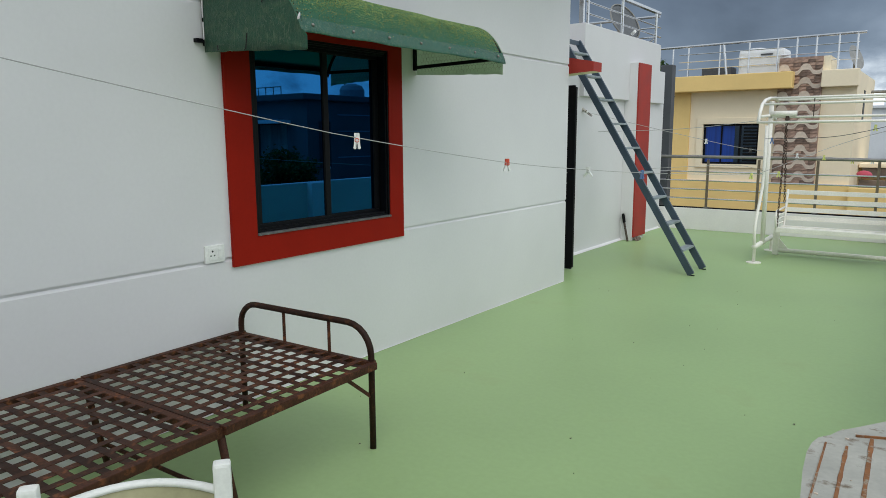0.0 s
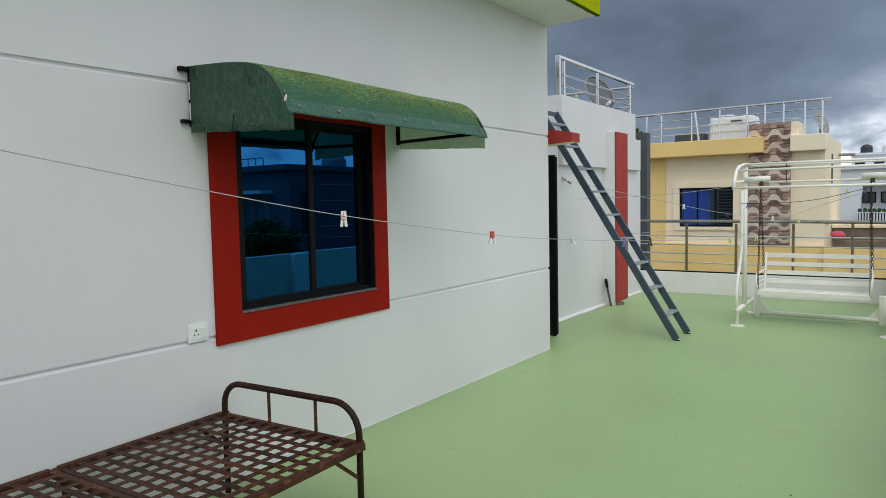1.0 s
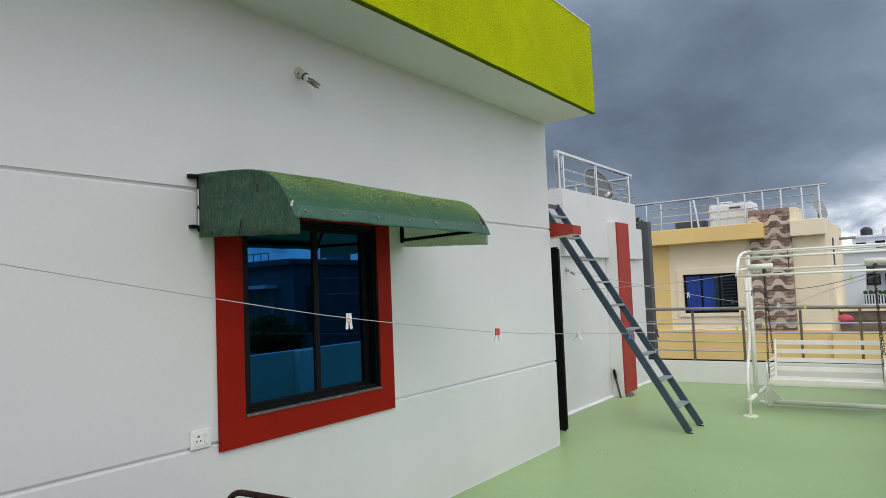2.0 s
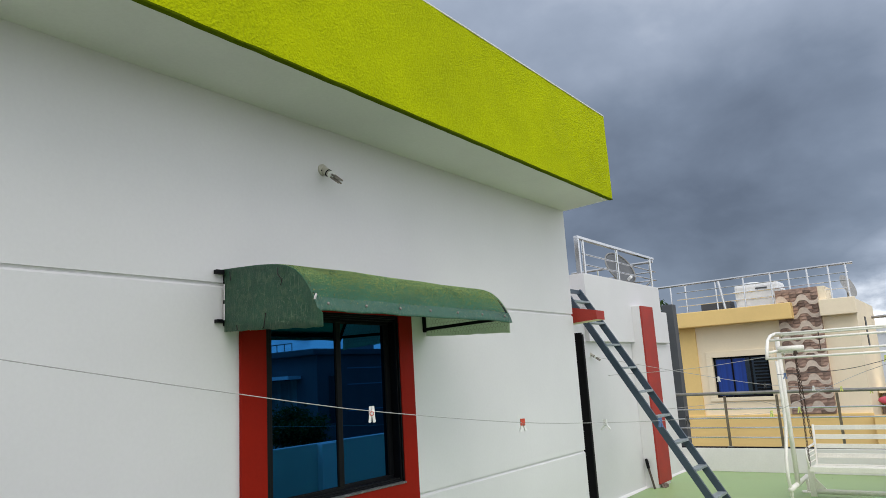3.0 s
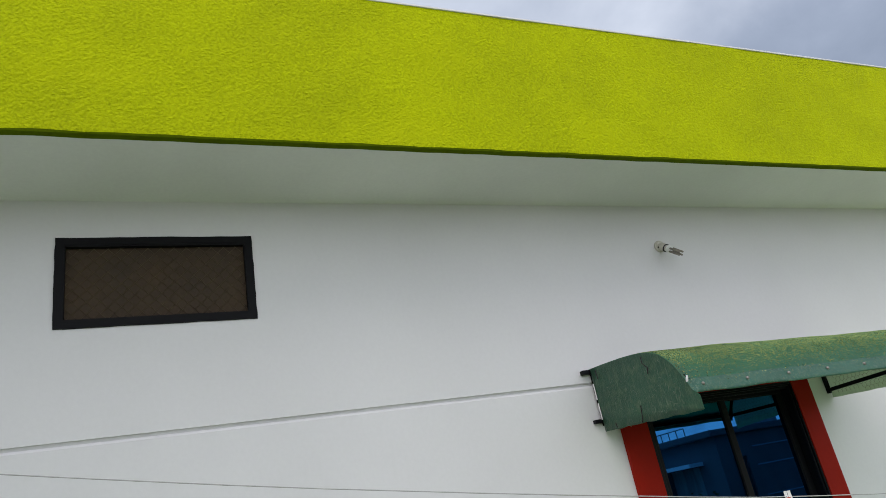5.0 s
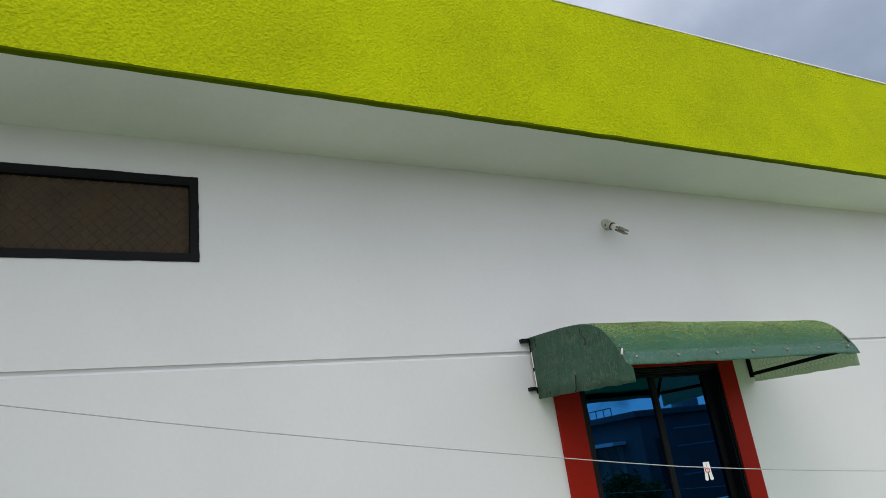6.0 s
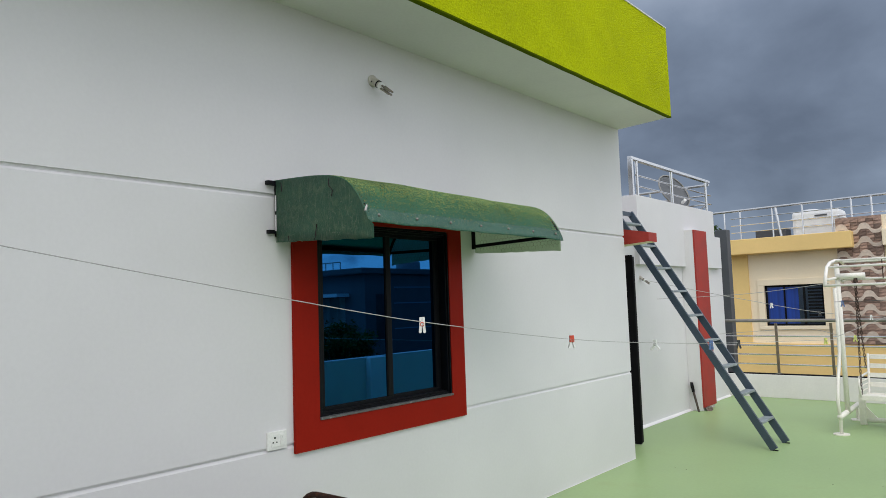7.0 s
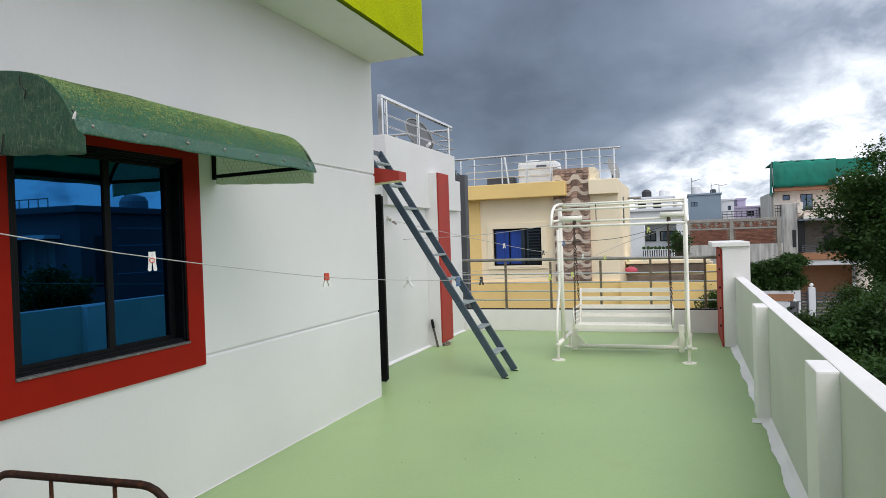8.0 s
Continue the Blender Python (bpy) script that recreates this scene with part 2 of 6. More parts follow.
def leaf_mat(name, col):
    m = mat(name, col, 0.6, var=0.5, scale=1.3, fine=8, bump=0.0, spec=0.2)
    nt = m.node_tree
    N, L = nt.nodes.new, nt.links.new
    b, out = nt.nodes["Principled BSDF"], nt.nodes["Material Output"]
    tr, mx = N("ShaderNodeBsdfTranslucent"), N("ShaderNodeMixShader")
    tr.inputs[0].default_value = (col[0] * 2.0, col[1] * 2.0, col[2] * 1.0, 1)
    mx.inputs[0].default_value = 0.22
    L(b.outputs[0], mx.inputs[1])
    L(tr.outputs[0], mx.inputs[2])
    L(mx.outputs[0], out.inputs["Surface"])
    return m


M["leaf"] = leaf_mat("dark_green_leaves", (0.030, 0.068, 0.017))
M["leaf2"] = leaf_mat("mid_green_leaves", (0.030, 0.060, 0.016))


def glass_mat(name, tint, see):
    """Reflective tinted glazing: a strong coloured mirror coat, a little see-through."""
    m = bpy.data.materials.new(name)
    m.use_nodes = True
    nt = m.node_tree
    nt.nodes.clear()
    N, L = nt.nodes.new, nt.links.new
    out, gl, tr, mx, lw = N("ShaderNodeOutputMaterial"), N("ShaderNodeBsdfGlossy"), N("ShaderNodeBsdfTransparent"), N("ShaderNodeMixShader"), N("ShaderNodeFresnel")
    gl.inputs["Color"].default_value, gl.inputs["Roughness"].default_value = (*tint, 1), 0.012
    tr.inputs[0].default_value = (*see, 1)
    lw.inputs[0].default_value = 1.5
    add = N("ShaderNodeMath")
    add.operation, add.use_clamp = "ADD", True
    add.inputs[1].default_value = 0.80
    L(lw.outputs[0], add.inputs[0])
    L(add.outputs[0], mx.inputs[0])
    L(tr.outputs[0], mx.inputs[1])
    L(gl.outputs[0], mx.inputs[2])
    L(mx.outputs[0], out.inputs["Surface"])
    return m


M["glass"] = glass_mat("blue_reflective_glass", (0.018, 0.124, 0.32), (0.02, 0.05, 0.08))
M["farglass"] = glass_mat("dark_window_glass", (0.10, 0.13, 0.18), (0.05, 0.06, 0.08))


def awning_mat(name, base, moss, moss_amount, see, through_=0.2, fibre=(0.30, 0.42, 0.27), spot_z=None, speck=80):
    """Fibreglass sheet: green resin, pale glass fibres, moss on top; lets some light through."""
    m = mat(name, base, 0.34, var=0.2, scale=5, fine=130, bump=0.8, dist=0.004, grain=0.34, spec=0.4,
            spot=moss, spot_at=moss_amount, spot_scale=speck, spot_soft=0.06, spot_z=spot_z)
    nt = m.node_tree
    N, L = nt.nodes.new, nt.links.new
    b, out = nt.nodes["Principled BSDF"], nt.nodes["Material Output"]
    old = b.inputs["Base Color"].links[0].from_socket
    co, mp = N("ShaderNodeTexCoord"), N("ShaderNodeMapping")
    mp.inputs["Scale"].default_value, mp.inputs["Rotation"].default_value = (160, 160, 14), (0.3, 0.2, 0)
    n, r, mx = N("ShaderNodeTexNoise"), N("ShaderNodeMapRange"), N("ShaderNodeMix")
    n.inputs["Scale"].default_value, n.inputs["Detail"].default_value, n.inputs["Distortion"].default_value = 1.0, 2, 1.2
    r.inputs[1].default_value, r.inputs[2].default_value, r.inputs[4].default_value = 0.58, 0.70, 0.6
    mx.data_type = "RGBA"
    mx.inputs["B"].default_value = (*fibre, 1)
    L(co.outputs["Object"], mp.inputs[0]); L(mp.outputs[0], n.inputs["Vector"]); L(n.outputs["Fac"], r.inputs[0])
    L(r.outputs[0], mx.inputs["Factor"]); L(old, mx.inputs["A"]); L(mx.outputs["Result"], b.inputs["Base Color"])
    tr, ms = N("ShaderNodeBsdfTranslucent"), N("ShaderNodeMixShader")
    tr.inputs[0].default_value = (*see, 1)
    ms.inputs[0].default_value = through_
    L(b.outputs[0], ms.inputs[1]); L(tr.outputs[0], ms.inputs[2]); L(ms.outputs[0], out.inputs["Surface"])
    return m


M["awn_top"] = awning_mat("mossy_green_fibreglass", (0.040, 0.138, 0.098), (0.13, 0.22, 0.10), 0.56, (0.13, 0.65, 0.36), 0.5, spot_z=(0.16, 0.9), fibre=(0.36, 0.50, 0.36), speck=115)
M["awn_lip"] = awning_mat("teal_green_fibreglass", (0.040, 0.138, 0.100), (0.15, 0.25, 0.14), 0.58, (0.08, 0.45, 0.26), 0.3, fibre=(0.32, 0.44, 0.36), speck=90)
M["awn_side"] = awning_mat("dark_green_fibreglass", (0.029, 0.084, 0.053), (0.062, 0.122, 0.072), 0.56, (0.10, 0.45, 0.22), 0.24, fibre=(0.16, 0.24, 0.15), speck=22)
M["awn_thin"] = awning_mat("faded_green_fibreglass", (0.42, 0.47, 0.36), (0.52, 0.56, 0.42), 0.55, (0.66, 0.76, 0.60), 0.65)
M["strand"] = mat("pale_glass_strand", (0.17, 0.27, 0.17), 0.5, var=0.3, scale=40, bump=0.0)
M["moss"] = leaf_mat("dry_yellow_green_moss", (0.33, 0.41, 0.16))
M["moss_mid"] = leaf_mat("green_moss", (0.13, 0.24, 0.10))
M["moss_dark"] = leaf_mat("damp_green_moss", (0.030, 0.085, 0.040))


# ---- small builders ----
def thing(name, label, category, at=(0, 0, 0), turn=0.0, group="", kind=""):
    ob = new(name)
    ob.empty_display_size = 0.1
    ob.matrix_world = pose(*at, 0, 0, turn)
    return tagged(ob, label, category, group, kind)


def link_mesh(name, bm, material, smooth=False):
    me = bpy.data.meshes.new(name)
    bmesh.ops.recalc_face_normals(bm, faces=bm.faces)
    bm.to_mesh(me)
    bm.free()
    for m in (material if isinstance(material, (list, tuple)) else [material]):
        me.materials.append(m)
    if smooth:
        for p in me.polygons:
            p.use_smooth = True
    return new(name, me)


def part(name, bm, material, parent, label="", smooth=False):
    """One mesh object under a thing or a part, in the parent's own coordinates."""
    ob = link_mesh(name, bm, material, smooth)
    ob.parent = parent
    return tagged(ob, label)


def again(ob, dx=0.0, dy=0.0, dz=0.0, turn=0.0):
    """The same part once more under the same parent, moved."""
    o = ob.copy()
    scene.collection.objects.link(o)
    o.matrix_basis = pose(dx, dy, dz, 0, 0, turn)
    return o


def structure(name, bm, material, label, category, smooth=False):
    return tagged(link_mesh(name, bm, material, smooth), label, category, kind="structure")


def box(bm, x0, x1, y0, y1, z0, z1, bevel=0.0, mi=0, m=None):
    vs = [bm.verts.new(p) for p in ((x0, y0, z0), (x1, y0, z0), (x1, y1, z0), (x0, y1, z0), (x0, y0, z1), (x1, y0, z1), (x1, y1, z1), (x0, y1, z1))]
    fs = [bm.faces.new([vs[i] for i in f]) for f in ((3, 2, 1, 0), (4, 5, 6, 7), (0, 1, 5, 4), (1, 2, 6, 5), (2, 3, 7, 6), (3, 0, 4, 7))]
    for f in fs:
        f.material_index = mi
    if bevel:
        es = list({e for f in fs for e in f.edges})
        bmesh.ops.bevel(bm, geom=es, offset=bevel, segments=2, affect="EDGES", profile=0.6, material=-1)
    if m is not None:
        bmesh.ops.transform(bm, matrix=m, verts=[v for v in vs if v.is_valid])
    return bm


def B(*a, **k):
    return box(bmesh.new(), *a, **k)


def tube(bm, pts, r, seg=8, closed=False):
    """A round bar along a line of points."""
    pts = [Vector(p) for p in pts]
    n = len(pts)
    rings, prev = [], None
    for i, p in enumerate(pts):
        a = pts[(i - 1) % n] if (i or closed) else p
        c = pts[(i + 1) % n] if (i < n - 1 or closed) else p
        d = (c - a).normalized()
        if prev is None:
            prev = Vector((0, 0, 1)) if abs(d.z) < 0.9 else Vector((1, 0, 0))
        u = d.cross(prev).normalized()
        w = u.cross(d).normalized()
        prev = w
        rad = r[i] if isinstance(r, (list, tuple)) else r
        rings.append([bm.verts.new(p + (u * math.cos(2 * math.pi * k / seg) + w * math.sin(2 * math.pi * k / seg)) * rad) for k in range(seg)])
    for i in range(n if closed else n - 1):
        a, c = rings[i], rings[(i + 1) % n]
        for k in range(seg):
            bm.faces.new((a[k], a[(k + 1) % seg], c[(k + 1) % seg], c[k]))
    if not closed:
        bm.faces.new(rings[0][::-1])
        bm.faces.new(rings[-1])
    return bm


def T(pts, r, seg=8, closed=False):
    return tube(bmesh.new(), pts, r, seg, closed)


def beam(bm, a, c, w, h, mi=0):
    """A flat bar from a to c, w wide across and h deep."""
    a, c = Vector(a), Vector(c)
    d = (c - a).normalized()
    ref = Vector((0, 1, 0)) if abs(d.y) < 0.9 else Vector((0, 0, 1))
    u = d.cross(ref).normalized()
    v = u.cross(d)
    q = [bm.verts.new(p + u * sx * h / 2 + v * sy * w / 2) for p in (a, c) for sx, sy in ((-1, -1), (1, -1), (1, 1), (-1, 1))]
    for f in ((3, 2, 1, 0), (4, 5, 6, 7), (0, 1, 5, 4), (1, 2, 6, 5), (2, 3, 7, 6), (3, 0, 4, 7)):
        bm.faces.new([q[i] for i in f]).material_index = mi
    return bm


def arc(c, r, a0, a1, n, plane="xz"):
    out = []
    for i in range(n + 1):
        a = radians(a0 + (a1 - a0) * i / n)
        u, w = r * math.cos(a), r * math.sin(a)
        out.append((c[0] + u, c[1], c[2] + w) if plane == "xz" else (c[0], c[1] + u, c[2] + w) if plane == "yz" else (c[0] + u, c[1] + w, c[2]))
    return out


def slab_with_holes(bm, x0, x1, y0, y1, z0, z1, holes, mi=0):
    """A wall sheet along y with rectangular holes (y0, y1, z0, z1) through it."""
    ys = sorted({y0, y1, *[h for o in holes for h in o[:2] if y0 < h < y1]})
    for a, c in zip(ys, ys[1:]):
        cut = sorted((max(o[2], z0), min(o[3], z1)) for o in holes if o[0] < (a + c) / 2 < o[1] and o[2] < z1 and o[3] > z0)
        z = z0
        for lo, hi in cut:
            if lo > z:
                box(bm, x0, x1, a, c, z, lo, mi=mi)
            z = hi
        if z < z1:
            box(bm, x0, x1, a, c, z, z1, mi=mi)
    return bm


def ring_slab(bm, plane, outer, inner, d0, d1):
    """A flat slab with one rectangular hole: plane 'x' spans (y, z) with depth along x, plane 'y' spans (x, z)."""
    def at(u, w, d):
        return (d, u, w) if plane == "x" else (u, d, w)
    def corners(r, d):
        return [bm.verts.new(at(u, w, d)) for u, w in ((r[0], r[2]), (r[1], r[2]), (r[1], r[3]), (r[0], r[3]))]
    o0, i0, o1, i1 = corners(outer, d0), corners(inner, d0), corners(outer, d1), corners(inner, d1)
    for k in range(4):
        n = (k + 1) % 4
        for q in ((o0[k], o0[n], i0[n], i0[k]), (o1[k], i1[k], i1[n], o1[n]), (o0[k], o1[k], o1[n], o0[n]), (i0[k], i0[n], i1[n], i1[k])):
            bm.faces.new(q)
    return bm

M["oppgrey"] = mat("weathered_grey_house_paint", (0.09, 0.095, 0.105), 0.7, var=0.15, scale=1.5)
M["tank_dark"] = mat("grey_tank_plastic", (0.22, 0.23, 0.25), 0.6, var=0.12, scale=4)


# ---- the large structure ----
WIN = (4.052, 5.246, 0.983, 2.14)
VENT = (1.13, 1.93, 2.80, 3.165)
ROOM_END, SOFFIT, FASCIA_TOP, OUT = 8.12, 3.40, 4.325, 0.575
holes = [WIN, VENT]

bm = slab_with_holes(bmesh.new(), -0.23, -0.014, -3.2, ROOM_END, 0.0, SOFFIT, holes)
for z0, z1 in ((0.0, 0.856), (0.884, 2.246), (2.274, SOFFIT)):
    slab_with_holes(bm, -0.014, 0.0, -3.2, ROOM_END, z0, z1, holes)
# splayed lower lip of each groove
for z, spans in ((0.856, ((-3.2, ROOM_END),)), (2.246, ((-3.2, ROOM_END),))):
    for y0, y1 in spans:
        q = [bm.verts.new(p) for y in (y0, y1) for p in ((0.0, y, z), (-0.014, y, z + 0.013), (-0.014, y, z))]
        for f in ((0, 1, 2), (5, 4, 3), (0, 3, 4, 1), (1, 4, 5, 2), (2, 5, 3, 0)):
            bm.faces.new([q[i] for i in f])
structure("wall_west", bm, M["wall"], "smooth white painted house wall with two thin grooves", "wall")
structure("wall_end", B(-6.0, -0.23, ROOM_END - 0.23, ROOM_END, 0, SOFFIT), M["wall"], "white painted end wall of the house", "wall")
bm = B(-6.0, -5.9, -3.2, ROOM_END - 0.23, 0, SOFFIT)
box(bm, -5.9, -0.23, -3.2, -3.1, 0, SOFFIT)
structure("wall_inner", bm, M["wall"], "plain white inner walls of the house", "wall")
bm = bmesh.new()
q = [bm.verts.new(p) for y in (-3.2, ROOM_END) for p in ((-6.0, y, SOFFIT), (-0.005, y, SOFFIT - 0.004), (OUT - 0.02, y, SOFFIT + 0.016), (OUT - 0.02, y, SOFFIT + 0.12), (-6.0, y, SOFFIT + 0.12))]
for f in ((4, 3, 2, 1, 0), (5, 6, 7, 8, 9), *[(k, (k + 1) % 5, (k + 1) % 5 + 5, k + 5) for k in range(5)]):
    bm.faces.new([q[i] for i in f])
structure("ceiling", bm, M["soffit"], "white painted soffit of the flat roof", "ceiling")
# fascia: one thick lime band with a rough coat, its lower lip darker
bm = bmesh.new()
ny, nz = 220, 18
grid = [[bm.verts.new((OUT + 0.006 * noise.noise((j * 0.21, k * 0.2, 3.0)), -3.2 + (ROOM_END + 3.2) * j / ny,
                       SOFFIT + 0.012 + (FASCIA_TOP - SOFFIT - 0.012) * k / nz + (0.008 * noise.noise((j * 0.35, k * 1.7, 9.0)) if k in (0, nz) else 0)))
         for k in range(nz + 1)] for j in range(ny + 1)]
for j in range(ny):
    for k in range(nz):
        bm.faces.new((grid[j][k], grid[j + 1][k], grid[j + 1][k + 1], grid[j][k + 1]))
box(bm, OUT - 0.13, OUT - 0.012, -3.2, ROOM_END - 0.004, SOFFIT + 0.12, FASCIA_TOP - 0.01)
f_end = [bm.verts.new(p) for p in ((OUT - 0.13, ROOM_END, SOFFIT + 0.014), (OUT, ROOM_END, SOFFIT + 0.014), (OUT, ROOM_END, FASCIA_TOP), (OUT - 0.13, ROOM_END, FASCIA_TOP))]
bm.faces.new(f_end)
structure("fascia", bm, M["lime"], "lime green roof fascia with rough stucco coat", "roof fascia")
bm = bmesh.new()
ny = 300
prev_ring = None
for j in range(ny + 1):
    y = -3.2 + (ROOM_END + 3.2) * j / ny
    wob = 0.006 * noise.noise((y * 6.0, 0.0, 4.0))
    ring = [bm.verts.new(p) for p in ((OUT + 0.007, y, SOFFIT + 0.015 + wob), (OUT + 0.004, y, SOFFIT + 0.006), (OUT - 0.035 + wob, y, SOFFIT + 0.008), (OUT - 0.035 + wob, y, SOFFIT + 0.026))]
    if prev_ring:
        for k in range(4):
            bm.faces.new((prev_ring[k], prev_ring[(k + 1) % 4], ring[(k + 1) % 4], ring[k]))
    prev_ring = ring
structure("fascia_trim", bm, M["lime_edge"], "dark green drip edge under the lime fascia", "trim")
structure("fascia_coping", B(OUT - 0.13, OUT + 0.006, -3.2, ROOM_END, FASCIA_TOP - 0.003, FASCIA_TOP + 0.010, bevel=0.003), M["soffit"], "thin pale cement coping on the lime fascia", "trim")
structure("roof", B(-6.0, OUT - 0.13, -3.2, ROOM_END, SOFFIT + 0.12, SOFFIT + 0.35), M["concrete"], "grey concrete flat roof behind the fascia", "roof")

# terrace floor, one slab over the storey below
structure("floor", B(-6.0, 3.72, -3.2, 13.25, -0.25, 0.0), M["floor"], "pale green painted terrace floor, slightly worn", "floor")
structure("storey_below", B(-5.9, 3.66, -3.1, 13.2, -3.6, -0.25), M["parapet"], "plain white storey under the terrace", "wall")
structure("ground", B(-1500, 1500, -1500, 1500, -3.9, -3.6), M["ground"], "dry earth with patches of grass around the houses", "ground")


def skirt(name, line, side, label):
    """The ragged white plaster cove where a wall meets the floor."""
    bm = bmesh.new()
    (ax, ay), (cx, cy) = line
    n = int(math.hypot(cx - ax, cy - ay) / 0.06)
    last = None
    for i in range(n + 1):
        t = i / n
        x, y = ax + (cx - ax) * t, ay + (cy - ay) * t
        w = side[2] * (1 + 0.35 * noise.noise((x * 2.1 + 5, y * 2.1, 1.0)) + 0.15 * noise.noise((x * 9, y * 9, 2.0)))
        h = side[3]
        ring = [bm.verts.new(p) for p in ((x, y, h), (x + side[0] * w * 0.35, y + side[1] * w * 0.35, h * 0.35), (x + side[0] * w, y + side[1] * w, 0.004), (x, y, 0.0))]
        if last:
            for k in range(4):
                bm.faces.new((last[k], last[(k + 1) % 4], ring[(k + 1) % 4], ring[k]))
        last = ring
    return structure(name, bm, M["parapet"], label, "skirting")


skirt("baseboard_west", ((0.0, -3.2), (0.0, ROOM_END)), (1, 0, 0.009, 0.004), "thin ragged paint line along the house wall foot")
# far wall beyond the recess: set-back lower wall, proud upper block, pilaster
WX = -0.66
bm = B(-0.90, WX, ROOM_END, 13.0, 0.0, 2.05)
box(bm, -0.90, WX + 0.002, ROOM_END, 9.78, 2.05, 2.55)
structure("wall_far", bm, M["wall"], "white painted wall of the stair room, set back", "wall")
bm = B(-0.95, -0.595, 9.78, 12.58, 2.05, 2.95, bevel=0.006)
box(bm, -0.95, -0.60, 12.582, 12.84, 2.05, 2.55, bevel=0.006)
structure("wall_upper", bm, M["wall"], "white upper parapet block of the stair room", "wall")
structure("pilaster", B(WX, -0.475, 11.31, 11.80, 0.0, 2.58, bevel=0.006), M["wall"], "white pilaster on the far wall", "pillar")
structure("pilaster_panel", B(-0.475, -0.45, 11.315, 11.80, 0.05, 2.575, bevel=0.004), M["red_old"], "red painted pilaster side, weathered at the foot", "trim")
structure("stair_roof", B(-3.5, -0.95, 8.13, 12.84, 2.45, 2.6), M["concrete"], "grey concrete roof of the stair room", "roof")
skirt("baseboard_far", ((WX, ROOM_END), (WX, 13.0)), (1, 0, 0.05, 0.025), "ragged white plaster cove along the far wall")
# low end wall
structure("wall_north", B(-0.90, 3.44, 13.08, 13.20, 0.0, 0.355, bevel=0.008), M["parapet"], "low white parapet under the terrace railing", "parapet")
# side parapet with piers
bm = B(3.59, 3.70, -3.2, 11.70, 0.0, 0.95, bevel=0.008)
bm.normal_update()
# inner face takes the darker, greener colour; all other faces stay white
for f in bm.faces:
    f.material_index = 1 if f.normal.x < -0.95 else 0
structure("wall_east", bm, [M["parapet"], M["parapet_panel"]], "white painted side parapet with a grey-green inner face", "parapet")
for y in (-3.15, -0.4, 2.35, 5.10, 7.85):
    structure("pier", B(3.495, 3.595, y, y + 0.30, 0.0, 0.946, bevel=0.01), M["parapet"], "short white pier on the parapet's inner side", "pillar")
    skirt("pier_foot", ((3.595, y - 0.001), (3.45, y - 0.001)), (0, -1, 0.05, 0.035), "white plaster cove at the foot of a pier")
skirt("baseboard_east", ((3.591, -3.2), (3.591, 11.70)), (-1, 0, 0.075, 0.05), "ragged white plaster cove along the parapet")
bm = B(3.44, 3.78, 11.70, 13.20, 0.0, 1.36, bevel=0.01)
box(bm, 3.31, 3.78, 11.66, 13.22, 1.36, 1.42, bevel=0.008)
structure("corner_pier", bm, M["parapet"], "tall white corner pier with a flat cap", "pillar")
structure("corner_pier_panel", B(3.415, 3.44, 11.76, 13.07, 0.0, 1.33, bevel=0.004), M["red_old"], "red painted inner side of the corner pier, weathered", "trim")
# unseen wall, added and raised to block southern light from the near end
structure("shading_wall_south", B(0.6, 3.59, -1.60, -1.40, 0.0, 5.6, bevel=0.008), M["wall"], "unseen plain white wall added to close and shade the terrace's near end", "wall")

panel = bpy.data.objects["corner_pier_panel"]
hinge = part("hinge_bolt", T([(3.395, 11.83, 0.0), (3.416, 11.83, 0.0)], 0.014, 8), M["blackpaint"], panel, "small dark iron hinge bolt")
hinge.matrix_basis = pose(0, 0, 0.28)
for z in (0.52, 0.80, 1.05, 1.24):
    again(hinge, 0, 0, z)

# tapered canopy slab over the recessed doorway
bm = bmesh.new()
v = [bm.verts.new(p) for y in (8.20, 8.40) for p in ((WX, y, 2.15), (0.235, y, 2.20), (0.235, y, 2.295), (WX, y, 2.47))]
for f, mi in (((3, 2, 1, 0), 0), ((4, 5, 6, 7), 0), ((0, 1, 5, 4), 1), ((1, 2, 6, 5), 0), ((2, 3, 7, 6), 0), ((3, 0, 4, 7), 0)):
    bm.faces.new([v[i] for i in f]).material_index = mi
structure("door_canopy", bm, [M["red_old"], M["pale"]], "tapered red concrete canopy with a cream underside", "canopy")


